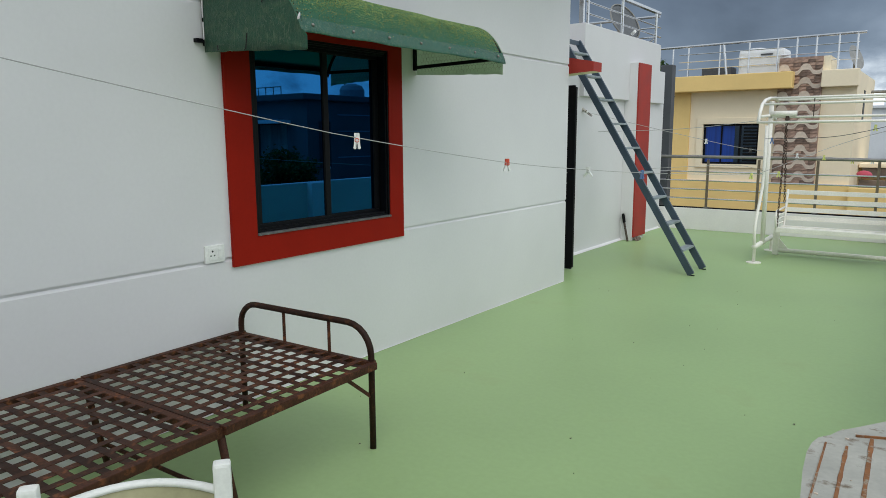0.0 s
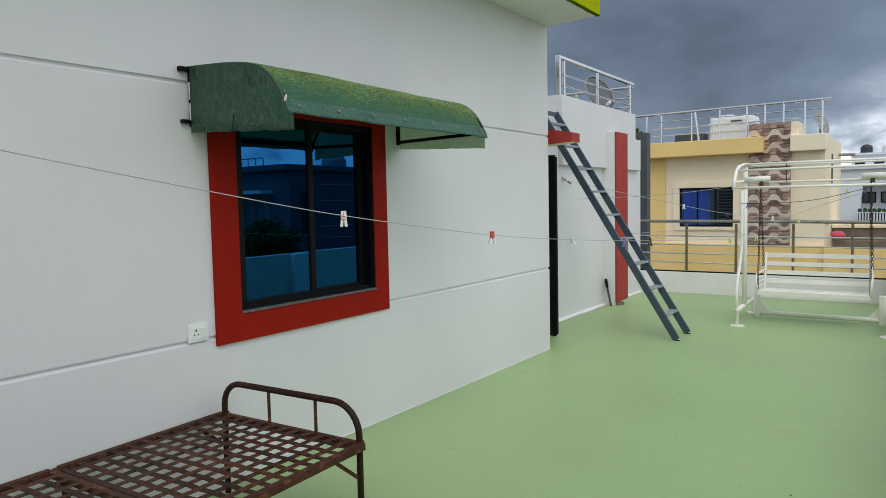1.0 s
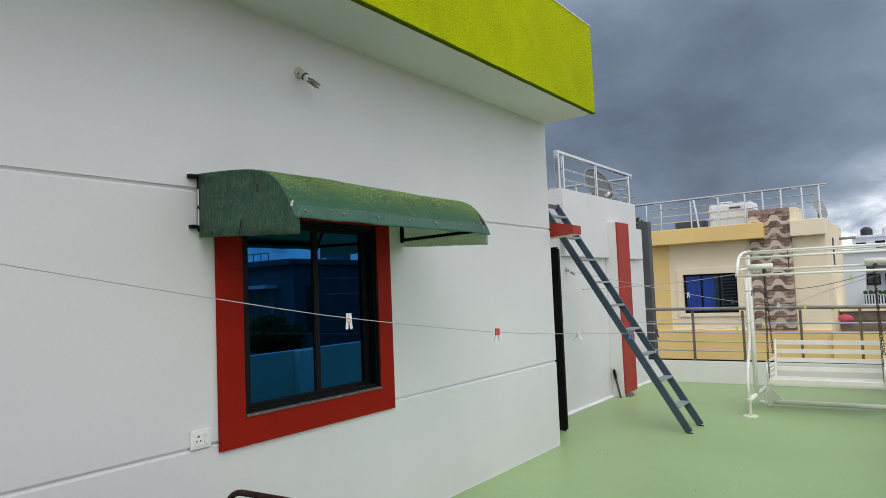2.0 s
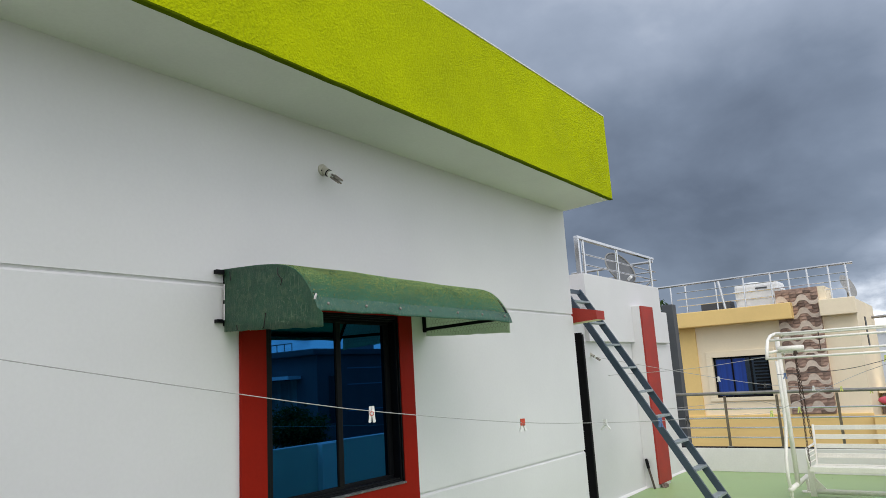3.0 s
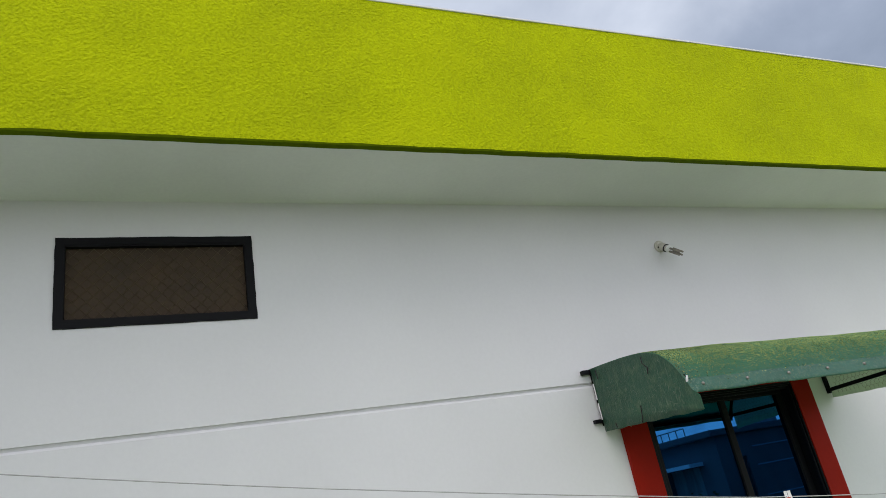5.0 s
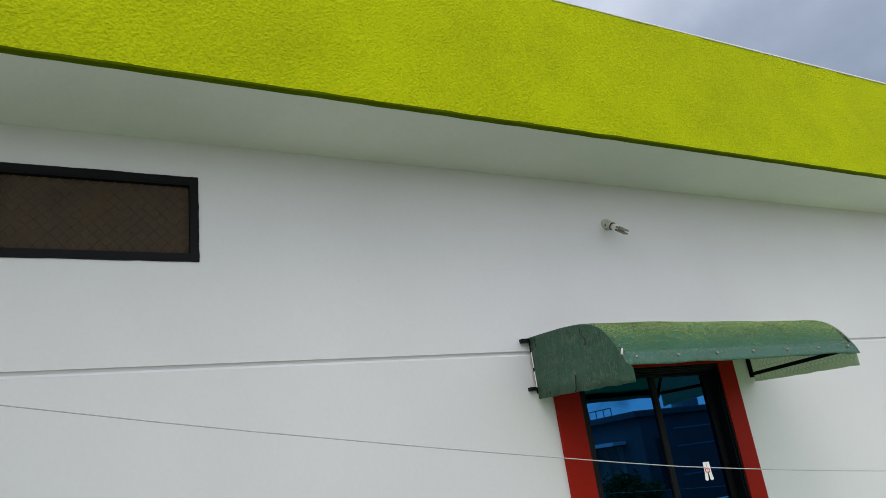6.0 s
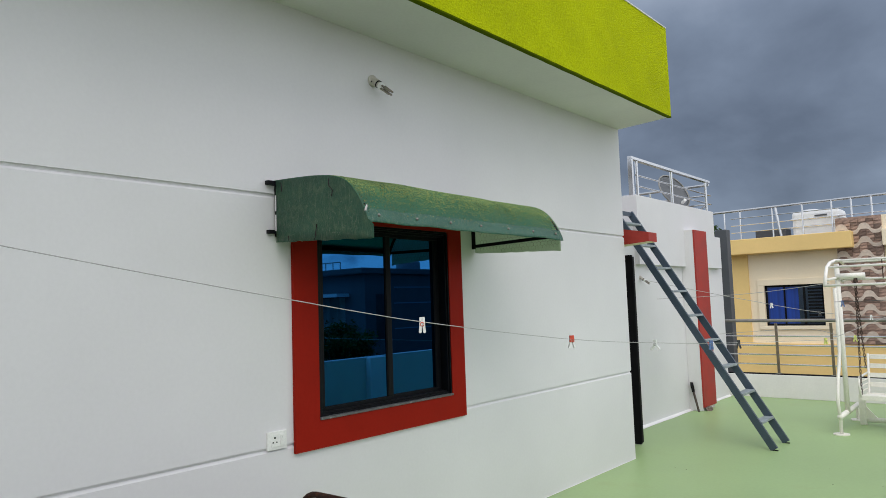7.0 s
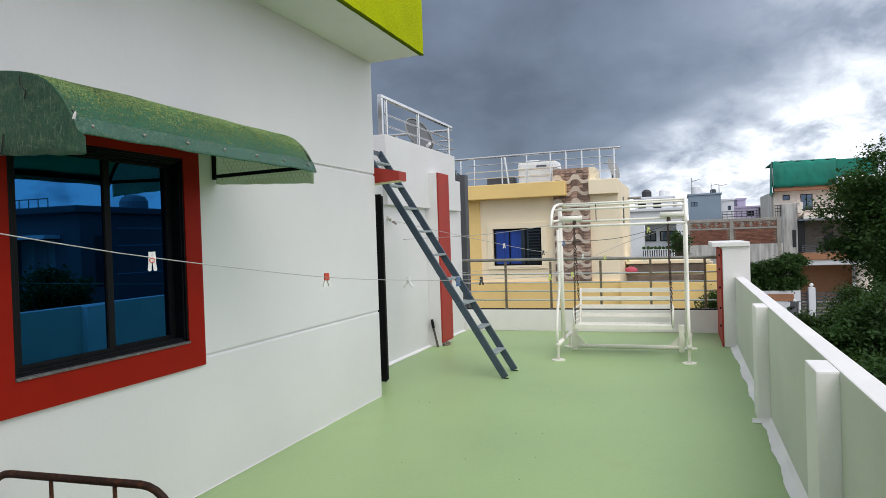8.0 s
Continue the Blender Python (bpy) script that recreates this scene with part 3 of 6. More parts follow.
# ---- window, awning and the other things on the house wall ----
def build_window():
    w = thing("window_1", "black aluminium sliding window with blue reflective glass", "window", (0, 0, 0), kind="structure")
    y0, y1, z0, z1 = WIN
    x0, x1 = 0.0, 0.022
    o0, o1, p0, p1 = 3.878, 5.395, 0.823, 2.29
    part("surround", ring_slab(bmesh.new(), "x", (o0, o1, p0, p1), (y0, y1, z0, z1), x0 + 0.001, x1), M["red"], w, "red painted plaster surround")
    # stone lining
    part("window_sill", B(-0.16, 0.032, y0, y1, z0, z0 + 0.014, bevel=0.003), M["sill"], w, "thin grey stone sill")
    part("lining_head", B(-0.16, 0.012, y0, y1, z1 - 0.014, z1), M["black"], w)
    lj = part("lining_jamb", B(-0.16, 0.016, y0, y0 + 0.012, z0 + 0.014, z1 - 0.014, bevel=0.002), M["black"], w)
    again(lj, dy=y1 - y0 - 0.012)
    a0, a1, b0, b1 = y0 + 0.012, y1 - 0.012, z0 + 0.014, z1 - 0.014
    # three-rail sliding frame: stepped tracks below and above, channels at the sides
    for x in (-0.012, -0.040, -0.068):
        part("track_rail", B(x - 0.004, x + 0.004, a0, a1, b0 + 0.010, b0 + 0.024, bevel=0.001), M["black"], w)
        part("track_rail", B(x - 0.004, x + 0.004, a0, a1, b1 - 0.024, b1 - 0.010, bevel=0.001), M["black"], w)
    part("window_frame", B(-0.085, 0.004, a0, a1, b0, b0 + 0.010, bevel=0.002), M["black"], w, "black aluminium track")
    part("window_frame", B(-0.085, 0.004, a0, a1, b1 - 0.010, b1, bevel=0.002), M["black"], w)
    part("window_frame", B(-0.085, 0.004, a0, a0 + 0.022, b0 + 0.010, b1 - 0.010, bevel=0.003), M["black"], w)
    part("window_frame", B(-0.085, 0.004, a1 - 0.012, a1, b0 + 0.010, b1 - 0.010, bevel=0.003), M["black"], w)

    def sash(name, s0, s1, x):
        s = part(name, B(x - 0.022, x, s0, s1, b0 + 0.012, b0 + 0.042, bevel=0.003), M["black"], w, "black sliding sash")
        part("top_rail", B(x - 0.022, x, s0, s1, b1 - 0.042, b1 - 0.012, bevel=0.003), M["black"], s)
        part("stile", B(x - 0.022, x, s0, s0 + 0.045, b0 + 0.042, b1 - 0.042, bevel=0.003), M["black"], s)
        part("stile", B(x - 0.022, x, s1 - 0.045, s1, b0 + 0.042, b1 - 0.042, bevel=0.003), M["black"], s)
        gasket = [(s0 + 0.045, s1 - 0.045, b0 + 0.042, b1 - 0.042), (s0 + 0.050, s1 - 0.050, b0 + 0.047, b1 - 0.047)]
        part("gasket", ring_slab(bmesh.new(), "x", *gasket, x - 0.012, x - 0.004), M["blackpaint"], s, "black rubber gasket")
        return part("pane", B(x - 0.014, x - 0.010, s0 + 0.045, s1 - 0.045, b0 + 0.042, b1 - 0.042), M["glass"], s, "blue mirror-like tinted glass")

    sash("sash", a0 + 0.022, 4.708, -0.030)
    sash("sash", 4.655, a1 - 0.014, -0.058)
    # closed dark room behind
    bm = bmesh.new()
    box(bm, -2.2, -2.15, y0 - 0.6, y1 + 0.6, 0.4, 2.6)
    part("room_back", bm, M["darkgrey"], w)


build_window()


def build_vent():
    w = thing("window_2", "small dark ventilator with brown fly mesh and black border", "window", kind="structure")
    y0, y1, z0, z1 = VENT
    rnd = random.Random(4)

    def border(a, c, width, n=14):
        """A hand-painted black strip, a little uneven on its outer side."""
        bm = bmesh.new()
        d = (Vector(c) - Vector(a))
        side = Vector((0, -d.z, d.y)).normalized()
        rows = []
        for i in range(n + 1):
            p = Vector(a) + d * i / n
            k = width * (1 + rnd.uniform(-0.045, 0.045))
            rows.append([bm.verts.new(q) for q in (p, p + side * k, p + side * k + Vector((0.006, 0, 0)), p + Vector((0.006, 0, 0)))])
        for r0, r1 in zip(rows, rows[1:]):
            for k in range(4):
                bm.faces.new((r0[k], r0[(k + 1) % 4], r1[(k + 1) % 4], r1[k]))
        bm.faces.new(rows[0])
        bm.faces.new(rows[-1][::-1])
        return bm

    e = 0.038
    part("border", border((0, y1, z1), (0, y0, z1), -e), M["blackpaint"], w, "uneven black painted border")
    part("border", border((0, y0, z0), (0, y1, z0), -e), M["blackpaint"], w)
    part("border", border((0, y0, z1 + e), (0, y0, z0 - e), -e), M["blackpaint"], w)
    part("border", border((0, y1, z0 - e), (0, y1, z1 + e), -e), M["blackpaint"], w)
    part("reveal", B(-0.10, 0.003, y0, y1, z1 - 0.008, z1), M["blackpaint"], w)
    rj = part("reveal_jamb", B(-0.10, 0.003, y0, y0 + 0.004, z0, z1 - 0.008), M["blackpaint"], w)
    again(rj, dy=y1 - y0 - 0.004)
    part("reveal_sill", B(-0.10, 0.003, y0 + 0.004, y1 - 0.004, z0, z0 + 0.004), M["blackpaint"], w)
    part("fly_mesh", B(-0.027, -0.022, y0 + 0.004, y1 - 0.004, z0 + 0.004, z1 - 0.008), M["net"], w, "brown fly mesh")
    h = z1 - 0.008 - z0
    k = 0
    for i in range(-6, 16):
        for sgn in (1, -1):
            # one diagonal bar of the lattice, clipped to the opening
            pts = []
            for j in range(0, 31):
                t = j / 30
                y = y0 + 0.058 * i + (h * t if sgn > 0 else h * (1 - t))
                if y0 < y < y1:
                    pts.append((-0.019 - (0.002 if sgn > 0 else 0), y, z0 + h * t))
            if len(pts) > 1:
                part("grille_bar", T([pts[0], pts[-1]], 0.0012, 4), M["netwire"], w)
                k += 1


build_vent()


def build_awning():
    a = thing("awning", "curved green fibreglass window awning, mossy on top, weathered", "awning", (0, 3.76, 2.0))
    prof = [(0.0, 0.346), (0.15, 0.338), (0.33, 0.326), (0.43, 0.315), (0.497, 0.304), (0.56, 0.287), (0.61, 0.264), (0.645, 0.238),
            (0.675, 0.209), (0.70, 0.178), (0.722, 0.144), (0.740, 0.112), (0.754, 0.082), (0.762, 0.055)]
    W, n = 1.825, 60

    def ripple(x, y):
        """The sheet's slow sag and small waves: broad on the crown, fine at the front."""
        t = min(1.0, max(0.0, (0.70 - x) / 0.25))
        return 0.004 * noise.noise((x * 4, y * 3, 1.0)) + 0.006 * t * math.sin(y * 3.1) + 0.002 * (1 - t) * math.sin(y * 17)

    def sheet(pr, thick):
        bm = bmesh.new()
        rows = []
        for j in range(n + 1):
            y = W * j / n
            row = []
            for i, (x, z) in enumerate(pr):
                dz = ripple(x, y)
                row.append((bm.verts.new((x, y, z + dz)), bm.verts.new((x - thick * 0.6, y, z + dz - thick))))
            rows.append(row)
        for r0, r1 in zip(rows, rows[1:]):
            for i in range(len(pr) - 1):
                bm.faces.new((r0[i][0], r0[i + 1][0], r1[i + 1][0], r1[i][0]))
                bm.faces.new((r0[i][1], r1[i][1], r1[i + 1][1], r0[i + 1][1]))
        for row in (rows[0], rows[-1]):
            for i in range(len(pr) - 1):
                bm.faces.new((row[i][0], row[i][1], row[i + 1][1], row[i + 1][0]))
        for r0, r1 in zip(rows, rows[1:]):
            bm.faces.new((r0[-1][0], r0[-1][1], r1[-1][1], r1[-1][0]))
        return bm

    part("top_sheet", sheet(prof, 0.004), M["awn_top"], a, "moss-grown green top sheet", smooth=True)
    # moss: countless small tufts, thick on the crown, thin towards the edge
    rnd = random.Random(12)
    px_, pz_ = [q[0] for q in prof], [q[1] for q in prof]

    def moss_crust(material, count, label, seed, small, large):
        verts, faces = [], []
        while len(faces) < 3 * count:
            x, y = rnd.uniform(0.04, 0.755), rnd.uniform(0.008, W - 0.008)
            patch = 0.68 + 0.6 * noise.noise((x * 9, y * 9, seed)) + 0.5 * noise.noise((x * 40, y * 40, seed + 5))
            if rnd.random() > min(1.0, max(0.06, 1.0 - (x - 0.625) * 7.5)) * min(1, max(0.12, patch)):
                continue
            z = float(np.interp(x, px_, pz_)) + ripple(x, y)
            s, turn, b = rnd.uniform(small, large), rnd.uniform(0, 6.28), len(verts)
            if x > 0.742:
                x, z = x + 0.005, z + 0.004
            steep = 0.9 if x > 0.6 else 0.0
            for k in range(3):
                dx = s * math.cos(turn + 2.1 * k)
                verts.append((x + dx, y + s * math.sin(turn + 2.1 * k), z + 0.001 - steep * dx))
            verts.append((x + 0.5 * s * steep, y, z + 0.9 * s))
            faces += [(b, b + 1, b + 3), (b + 1, b + 2, b + 3), (b + 2, b, b + 3)]
        me = bpy.data.meshes.new("moss")
        me.from_pydata(verts, [], faces)
        me.materials.append(material)
        ob = new("moss", me)
        ob.parent = a
        tagged(ob, label, kind="stuff")

    moss_crust(M["moss"], 50000, "dry yellow-green moss crust", 3.0, 0.0011, 0.0038)
    moss_crust(M["moss_mid"], 50000, "fresh green moss", 11.0, 0.0011, 0.0036)
    moss_crust(M["moss_dark"], 24000, "damp dark green moss", 21.0, 0.0012, 0.0036)
    lip = [(0.746, 0.106), (0.752, 0.094), (0.762, 0.072), (0.769, 0.052), (0.773, 0.038)]
    l = part("front_strip", sheet(lip, 0.004), M["awn_lip"], a, "teal green edging strip with bolts", smooth=True)
    bm = bmesh.new()
    bmesh.ops.create_uvsphere(bm, u_segments=10, v_segments=6, radius=0.0085)
    bolt = part("bolt", bm, M["darksteel"], l, "small steel bolt head", smooth=True)
    bolt.matrix_basis = pose(0.764, 0.08, 0.075)
    for k in range(1, 7):
        again(bolt, 0.764, 0.08 + 0.277 * k, 0.075)

    def skirt_sheet(y, drop, inset):
        """The side panel: fills from the top profile down, slightly bowed outwards and ragged below."""
        bm = bmesh.new()
        cols = []
        m = 40
        for i in range(m + 1):
            t = i / m
            x0 = 0.03 if y < 0.5 else 0.004
            x = x0 + ((0.805 if y < 0.5 else 0.748) - x0) * t
            top = float(np.interp(x, [p[0] for p in prof], [p[1] for p in prof])) if x < 0.755 else max(0.064 - (x - 0.755) * 0.9, -0.02)
            bot = drop[0] + (drop[1] - drop[0]) * t + 0.006 * noise.noise((x * 14, y, 2.0))
            col = []
            for k in range(7):
                s = k / 6
                bow = -inset * math.sin(math.pi * min(1, t * 1.05)) * (0.3 + 0.7 * s)
                col.append((bm.verts.new((x, y + bow, top + (bot - top) * s)), bm.verts.new((x, y + bow + 0.004, top + (bot - top) * s))))
            cols.append(col)
        for c0, c1 in zip(cols, cols[1:]):
            for k in range(6):
                bm.faces.new((c0[k][0], c0[k + 1][0], c1[k + 1][0], c1[k][0]))
                bm.faces.new((c0[k][1], c1[k][1], c1[k + 1][1], c0[k + 1][1]))
            bm.faces.new((c0[6][0], c0[6][1], c1[6][1], c1[6][0]))
        for c in (cols[0], cols[-1]):
            for k in range(6):
                bm.faces.new((c[k][0], c[k][1], c[k + 1][1], c[k + 1][0]))
        return bm

    s = part("side_panel", skirt_sheet(0.0, (-0.004, -0.048), 0.012), M["awn_side"], a, "dark green side panel with cracks", smooth=True)
    for pts in (((0.50, 0.285), (0.50, 0.25), (0.53, 0.22), (0.52, 0.19)), ((0.10, 0.32), (0.105, 0.27)), ((0.40, 0.06), (0.385, -0.01), (0.375, -0.02)), ((0.16, 0.02), (0.165, -0.005))):
        part("crack", T([(x, -0.016, z) for x, z in pts], 0.003, 4), M["hole"], s)
    # loose pale glass strands in the resin of the side panel and the edging strip
    def strands(count, place):
        verts, faces = [], []
        for _ in range(count):
            u, v, turn, length = rnd.random(), rnd.random(), rnd.gauss(1.57, 0.65), rnd.uniform(0.008, 0.032)
            bend = rnd.uniform(-0.5, 0.5)
            b = len(verts)
            for k in range(5):
                t = (k / 4 - 0.5) * length
                q, a_ = turn + bend * k / 4, 0.0006
                for side in (-1, 1):
                    verts.append(place(u, v, t * math.cos(q) + side * a_ * math.sin(q), t * math.sin(q) - side * a_ * math.cos(q)))
            faces += [(b + 2 * k, b + 2 * k + 1, b + 2 * k + 3, b + 2 * k + 2) for k in range(4)]
        me = bpy.data.meshes.new("glass_fibre")
        me.from_pydata(verts, [], faces)
        me.materials.append(M["strand"])
        return me

    def on_side(u, v, dx, dz):
        x, z = 0.06 + 0.66 * u ** 0.8 + dx, -0.02 + 0.27 * v ** 1.3 + dz
        return (x, -0.0155, min(max(z, -0.012 - 0.04 * x), float(np.interp(x, px_, pz_)) - 0.004))

    def on_strip(u, v, dy, dz):
        z = 0.046 + 0.052 * v + dz * 0.3
        return (float(np.interp(z, [q[1] for q in lip[::-1]], [q[0] for q in lip[::-1]])) + 0.0035, 0.01 + (W - 0.02) * u + dy, z)

    for me, owner in ((strands(130, on_side), s), (strands(230, on_strip), l)):
        fo = new("glass_fibre", me)
        fo.parent = owner
        tagged(fo, "pale glass strands in the resin", kind="stuff")
    p = part("side_panel", skirt_sheet(W, (0.0, -0.036), 0.0), M["awn_thin"], a, "faded translucent side panel with wire mesh", smooth=True)
    # hexagonal wire backing on the far side panel
    bm = bmesh.new()
    ca = 0.017
    for k in range(14):
        for i in range(25):
            x, z = 0.06 + (i + 0.5 * (k % 2)) * 1.732 * ca, 0.29 - k * 1.5 * ca
            top = float(np.interp(x, [q[0] for q in prof], [q[1] for q in prof]))
            if z < top - 0.02 and z > 0.018 - 0.036 * x and x < 0.725:
                tube(bm, [(x - 0.866 * ca, W - 0.004, z + ca / 2), (x, W - 0.004, z), (x + 0.866 * ca, W - 0.004, z + ca / 2)], 0.0011, 3)
                tube(bm, [(x, W - 0.004, z), (x, W - 0.004, z - ca)], 0.0011, 3)
    part("wire_mesh", bm, M["meshwire"], p)
    # black frame
    part("frame_bar", B(-0.0, 0.03, -0.05, W + 0.02, 0.318, 0.341, bevel=0.002), M["black"], a, "black steel frame bar")
    for y in (0.012, W - 0.035):
        part("frame_bar", B(0.0, 0.022, y, y + 0.022, 0.03, 0.318, bevel=0.002), M["black"], a)
        part("frame_bar", beam(bmesh.new(), (0.0, y + 0.011, 0.05), (0.745, y + 0.011, 0.066), 0.022, 0.022), M["black"], a)
        bm = bmesh.new()
        for q0, q1 in zip(prof, prof[1:]):
            beam(bm, (q0[0], y + 0.011, q0[1] - 0.016), (q1[0], y + 0.011, q1[1] - 0.016), 0.02, 0.016)
        part("frame_rib", bm, M["black"], a)
    part("front_bar", B(0.735, 0.753, 0.02, W - 0.02, 0.058, 0.078, bevel=0.002), M["black"], a)
    part("wall_lug", B(0.0, 0.03, -0.045, 0.012, 0.045, 0.065, bevel=0.002), M["black"], a)
    bm = bmesh.new()
    bmesh.ops.create_icosphere(bm, subdivisions=2, radius=0.012)
    for v in bm.verts:
        v.co = Vector((v.co.x * 0.5, v.co.y * 0.5, v.co.z * 1.7)) * (1 + 0.4 * noise.noise(v.co * 60))
    part("sealant", bm, M["wall"], a, "white blob of sealant at the corner", smooth=True).matrix_basis = pose(0.752, 0.004, 0.105, 0, 25, 0)
    for z0, z1 in ((0.17, 0.26), (0.06, 0.15)):
        part("paint_dab", B(0.028, 0.036, -0.006, -0.001, z0, z1, bevel=0.002), M["wall"], a, "white paint smear")


build_awning()


def build_lamp(at, turn, tilt):
    """Angled bulb holder on a round base, with a compact lamp of four tubes."""
    l = thing("wall_lamp", "white ceramic angled holder with a compact tube lamp, unlit", "lamp", at, turn, group="bulb holders")
    bm = bmesh.new()
    tube(bm, [(0, 0, 0), (0.012, 0, 0), (0.022, 0, 0)], [0.040, 0.040, 0.030], 20)
    part("base", bm, M["ceramic"], l, smooth=False)
    d = Vector((math.cos(radians(tilt)), 0, -math.sin(radians(tilt))))
    s = Vector((0.015, 0, 0))
    pts = [s, s + d * 0.05, s + d * 0.055, s + d * 0.075]
    part("socket", T(pts, [0.026, 0.026, 0.021, 0.021], 16), M["ceramic"], l)
    part("collar", T([s + d * 0.052, s + d * 0.058], 0.0265, 16), M["hole"], l, "dark collar ring")
    part("screw", T([(0.020, -0.026, -0.012), (0.026, -0.026, -0.012)], 0.006, 8), M["hole"], l)
    part("ballast", T([s + d * 0.075, s + d * 0.10, s + d * 0.105], [0.024, 0.024, 0.018], 16), M["plastic"], l)
    u = d.cross(Vector((0, 1, 0))).normalized()
    for i, (a, c) in enumerate(((0.012, 0.010), (-0.012, 0.010), (0.012, -0.010), (-0.012, -0.010))):
        off = Vector((0, a, 0)) + u * c
        part("tube", T([s + d * 0.10 + off, s + d * 0.19 + off, s + d * 0.197 + off], [0.0065, 0.0065, 0.003], 8), M["bulb"], l, smooth=True)
    return l


build_lamp((0.0, 4.555, 3.10), 0, 38)
build_lamp((WX, 9.90, 1.88), 0, 35).scale = (0.72, 0.72, 0.72)


def build_socket():
    s = thing("power_socket", "white plastic wall socket plate with a rocker switch", "socket", (0.0, 3.761, 0.917))
    part("plate", B(0, 0.012, -0.063, 0.063, -0.049, 0.049, bevel=0.003), M["plastic"], s)
    part("insert", B(0.012, 0.016, -0.042, 0.042, -0.034, 0.034, bevel=0.0015), M["plastic"], s)
    part("rocker", B(0.016, 0.021, 0.016, 0.036, -0.026, 0.026, bevel=0.002), M["plastic"], s)
    for y, z, r in ((-0.018, 0.016, 0.006), (-0.03, -0.008, 0.0045), (-0.006, -0.008, 0.0045)):
        part("pin_hole", T([(0.0158, y, z), (0.0166, y, z)], r, 10), M["hole"], s)
    bm = B(0.021, 0.0215, 0.0255, 0.0265, 0.012, 0.018)
    part("switch_mark", bm, M["hole"], s)


build_socket()


# ---- recess: door leaf, ladder, stick, roof rail ----
d = thing("door_1", "narrow black steel door leaf standing open", "door", (WX, 8.74, 0.01), kind="structure")
part("leaf", B(0.005, 0.435, 0.0, 0.036, 0.0, 2.10, bevel=0.003), M["blackpaint"], d)
part("lock_stile", B(0.41, 0.452, -0.004, 0.040, 0.02, 2.08, bevel=0.003), M["blackpaint"], d)
part("handle", T([(0.36, -0.0, 1.0), (0.36, -0.03, 1.0), (0.36, -0.03, 1.12), (0.36, 0.0, 1.12)], 0.008, 8), M["darksteel"], d)


def build_ladder():
    l = thing("ladder", "slate blue steel ladder leaning against the stair room wall", "ladder", (1.03, 9.42, 0))
    top = Vector((-1.66, 0, 2.70))
    foot = Vector((0.0, 0, 0.012))
    dv = top - foot
    for y in (-0.225, 0.225):
        part("stile", beam(bmesh.new(), foot + Vector((0, y, 0)), top + Vector((0, y, 0)), 0.032, 0.075), M["slate"], l)
    part("top_bar", beam(bmesh.new(), top + Vector((0.012, -0.209, -0.02)), top + Vector((0.012, 0.209, -0.02)), 0.05, 0.03), M["slate"], l)
    for k in range(9):
        p = foot + dv * (0.095 + 0.1055 * k)
        rung = part("rung", B(p.x - 0.05, p.x + 0.05, -0.209, 0.209, p.z - 0.012, p.z + 0.012, bevel=0.003), M["rung"], l, "worn grey flat step")
    for y in (-0.225, 0.225):
        part("rubber_foot", B(-0.034, 0.034, y - 0.0155, y + 0.0155, -0.012, 0.008, bevel=0.003), M["blackpaint"], l)


build_ladder()

s = thing("stick", "short dark worn wooden pole leaning on the pilaster", "pole", (-0.56, 11.22, 0))
part("shaft", T([(0.06, 0, 0.0), (-0.02, 0.05, 0.27)], 0.016, 8), M["wood"], s)
part("grip", T([(-0.02, 0.05, 0.27), (-0.04, 0.06, 0.36), (-0.05, 0.065, 0.40)], [0.022, 0.024, 0.018], 8), M["blackpaint"], s, "dark rubber grip")
bm = bmesh.new()
bmesh.ops.create_icosphere(bm, subdivisions=3, radius=0.05)
for v in bm.verts:
    v.co = Vector((v.co.x * 0.8, v.co.y * 1.4, max(0.0, v.co.z + 0.015) * 0.9)) * (1 + 0.6 * noise.noise(v.co * 30))
s = thing("rag", "small rust-brown rag heap at the pilaster foot", "rag", (-0.42, 11.42, 0))
part("cloth", bm, M["tarp"], s)


def build_roof_rail():
    r = thing("roof_railing", "polished steel roof railing on the stair room parapet", "railing", (-0.70, 9.86, 2.95))
    L_ = 2.88
    part("top_rail", B(-0.03, 0.03, 0.0, L_, 0.490, 0.530, bevel=0.004), M["steel"], r)
    part("end_post", B(-0.03, 0.03, 0.0, 0.05, 0.0, 0.490, bevel=0.004), M["steel"], r)
    p = part("post", T([(0, 0, 0), (0, 0, 0.490)], 0.02, 10), M["steel"], r)
    p.matrix_basis = pose(0, 0.20, 0)
    for y in (1.36, L_ - 0.14):
        again(p, 0, y, 0)
    for z in (0.155, 0.30):
        part("rail", T([(0, 0.16, z), (0, L_ + 0.08, z)], 0.012, 8), M["steel"], r)
    # return along the roof's far edge, with a slanting stay
    for z in (0.155, 0.30, 0.47):
        part("rail", T([(0, L_ + 0.02, z), (-1.5, L_ + 0.02, z)], 0.012 if z < 0.4 else 0.022, 8), M["steel"], r)
    for x in (-0.45, -1.0):
        part("post", T([(x, L_ + 0.02, -0.1), (x, L_ + 0.02, 0.47)], 0.018, 8), M["steel"], r)
    part("stay", T([(-0.03, L_ + 0.02, 0.16), (-0.45, L_ + 0.02, -0.10)], 0.014, 8), M["steel"], r)
    # return along the roof's near edge, low behind the block
    for z in (-0.06, -0.20):
        part("rail", T([(-1.6, 0.02, z), (-0.25, 0.02, z)], 0.012, 8), M["steel"], r)
    part("post", T([(-1.55, 0.02, -0.35), (-1.55, 0.02, 0.0)], 0.02, 10), M["steel"], r)


build_roof_rail()


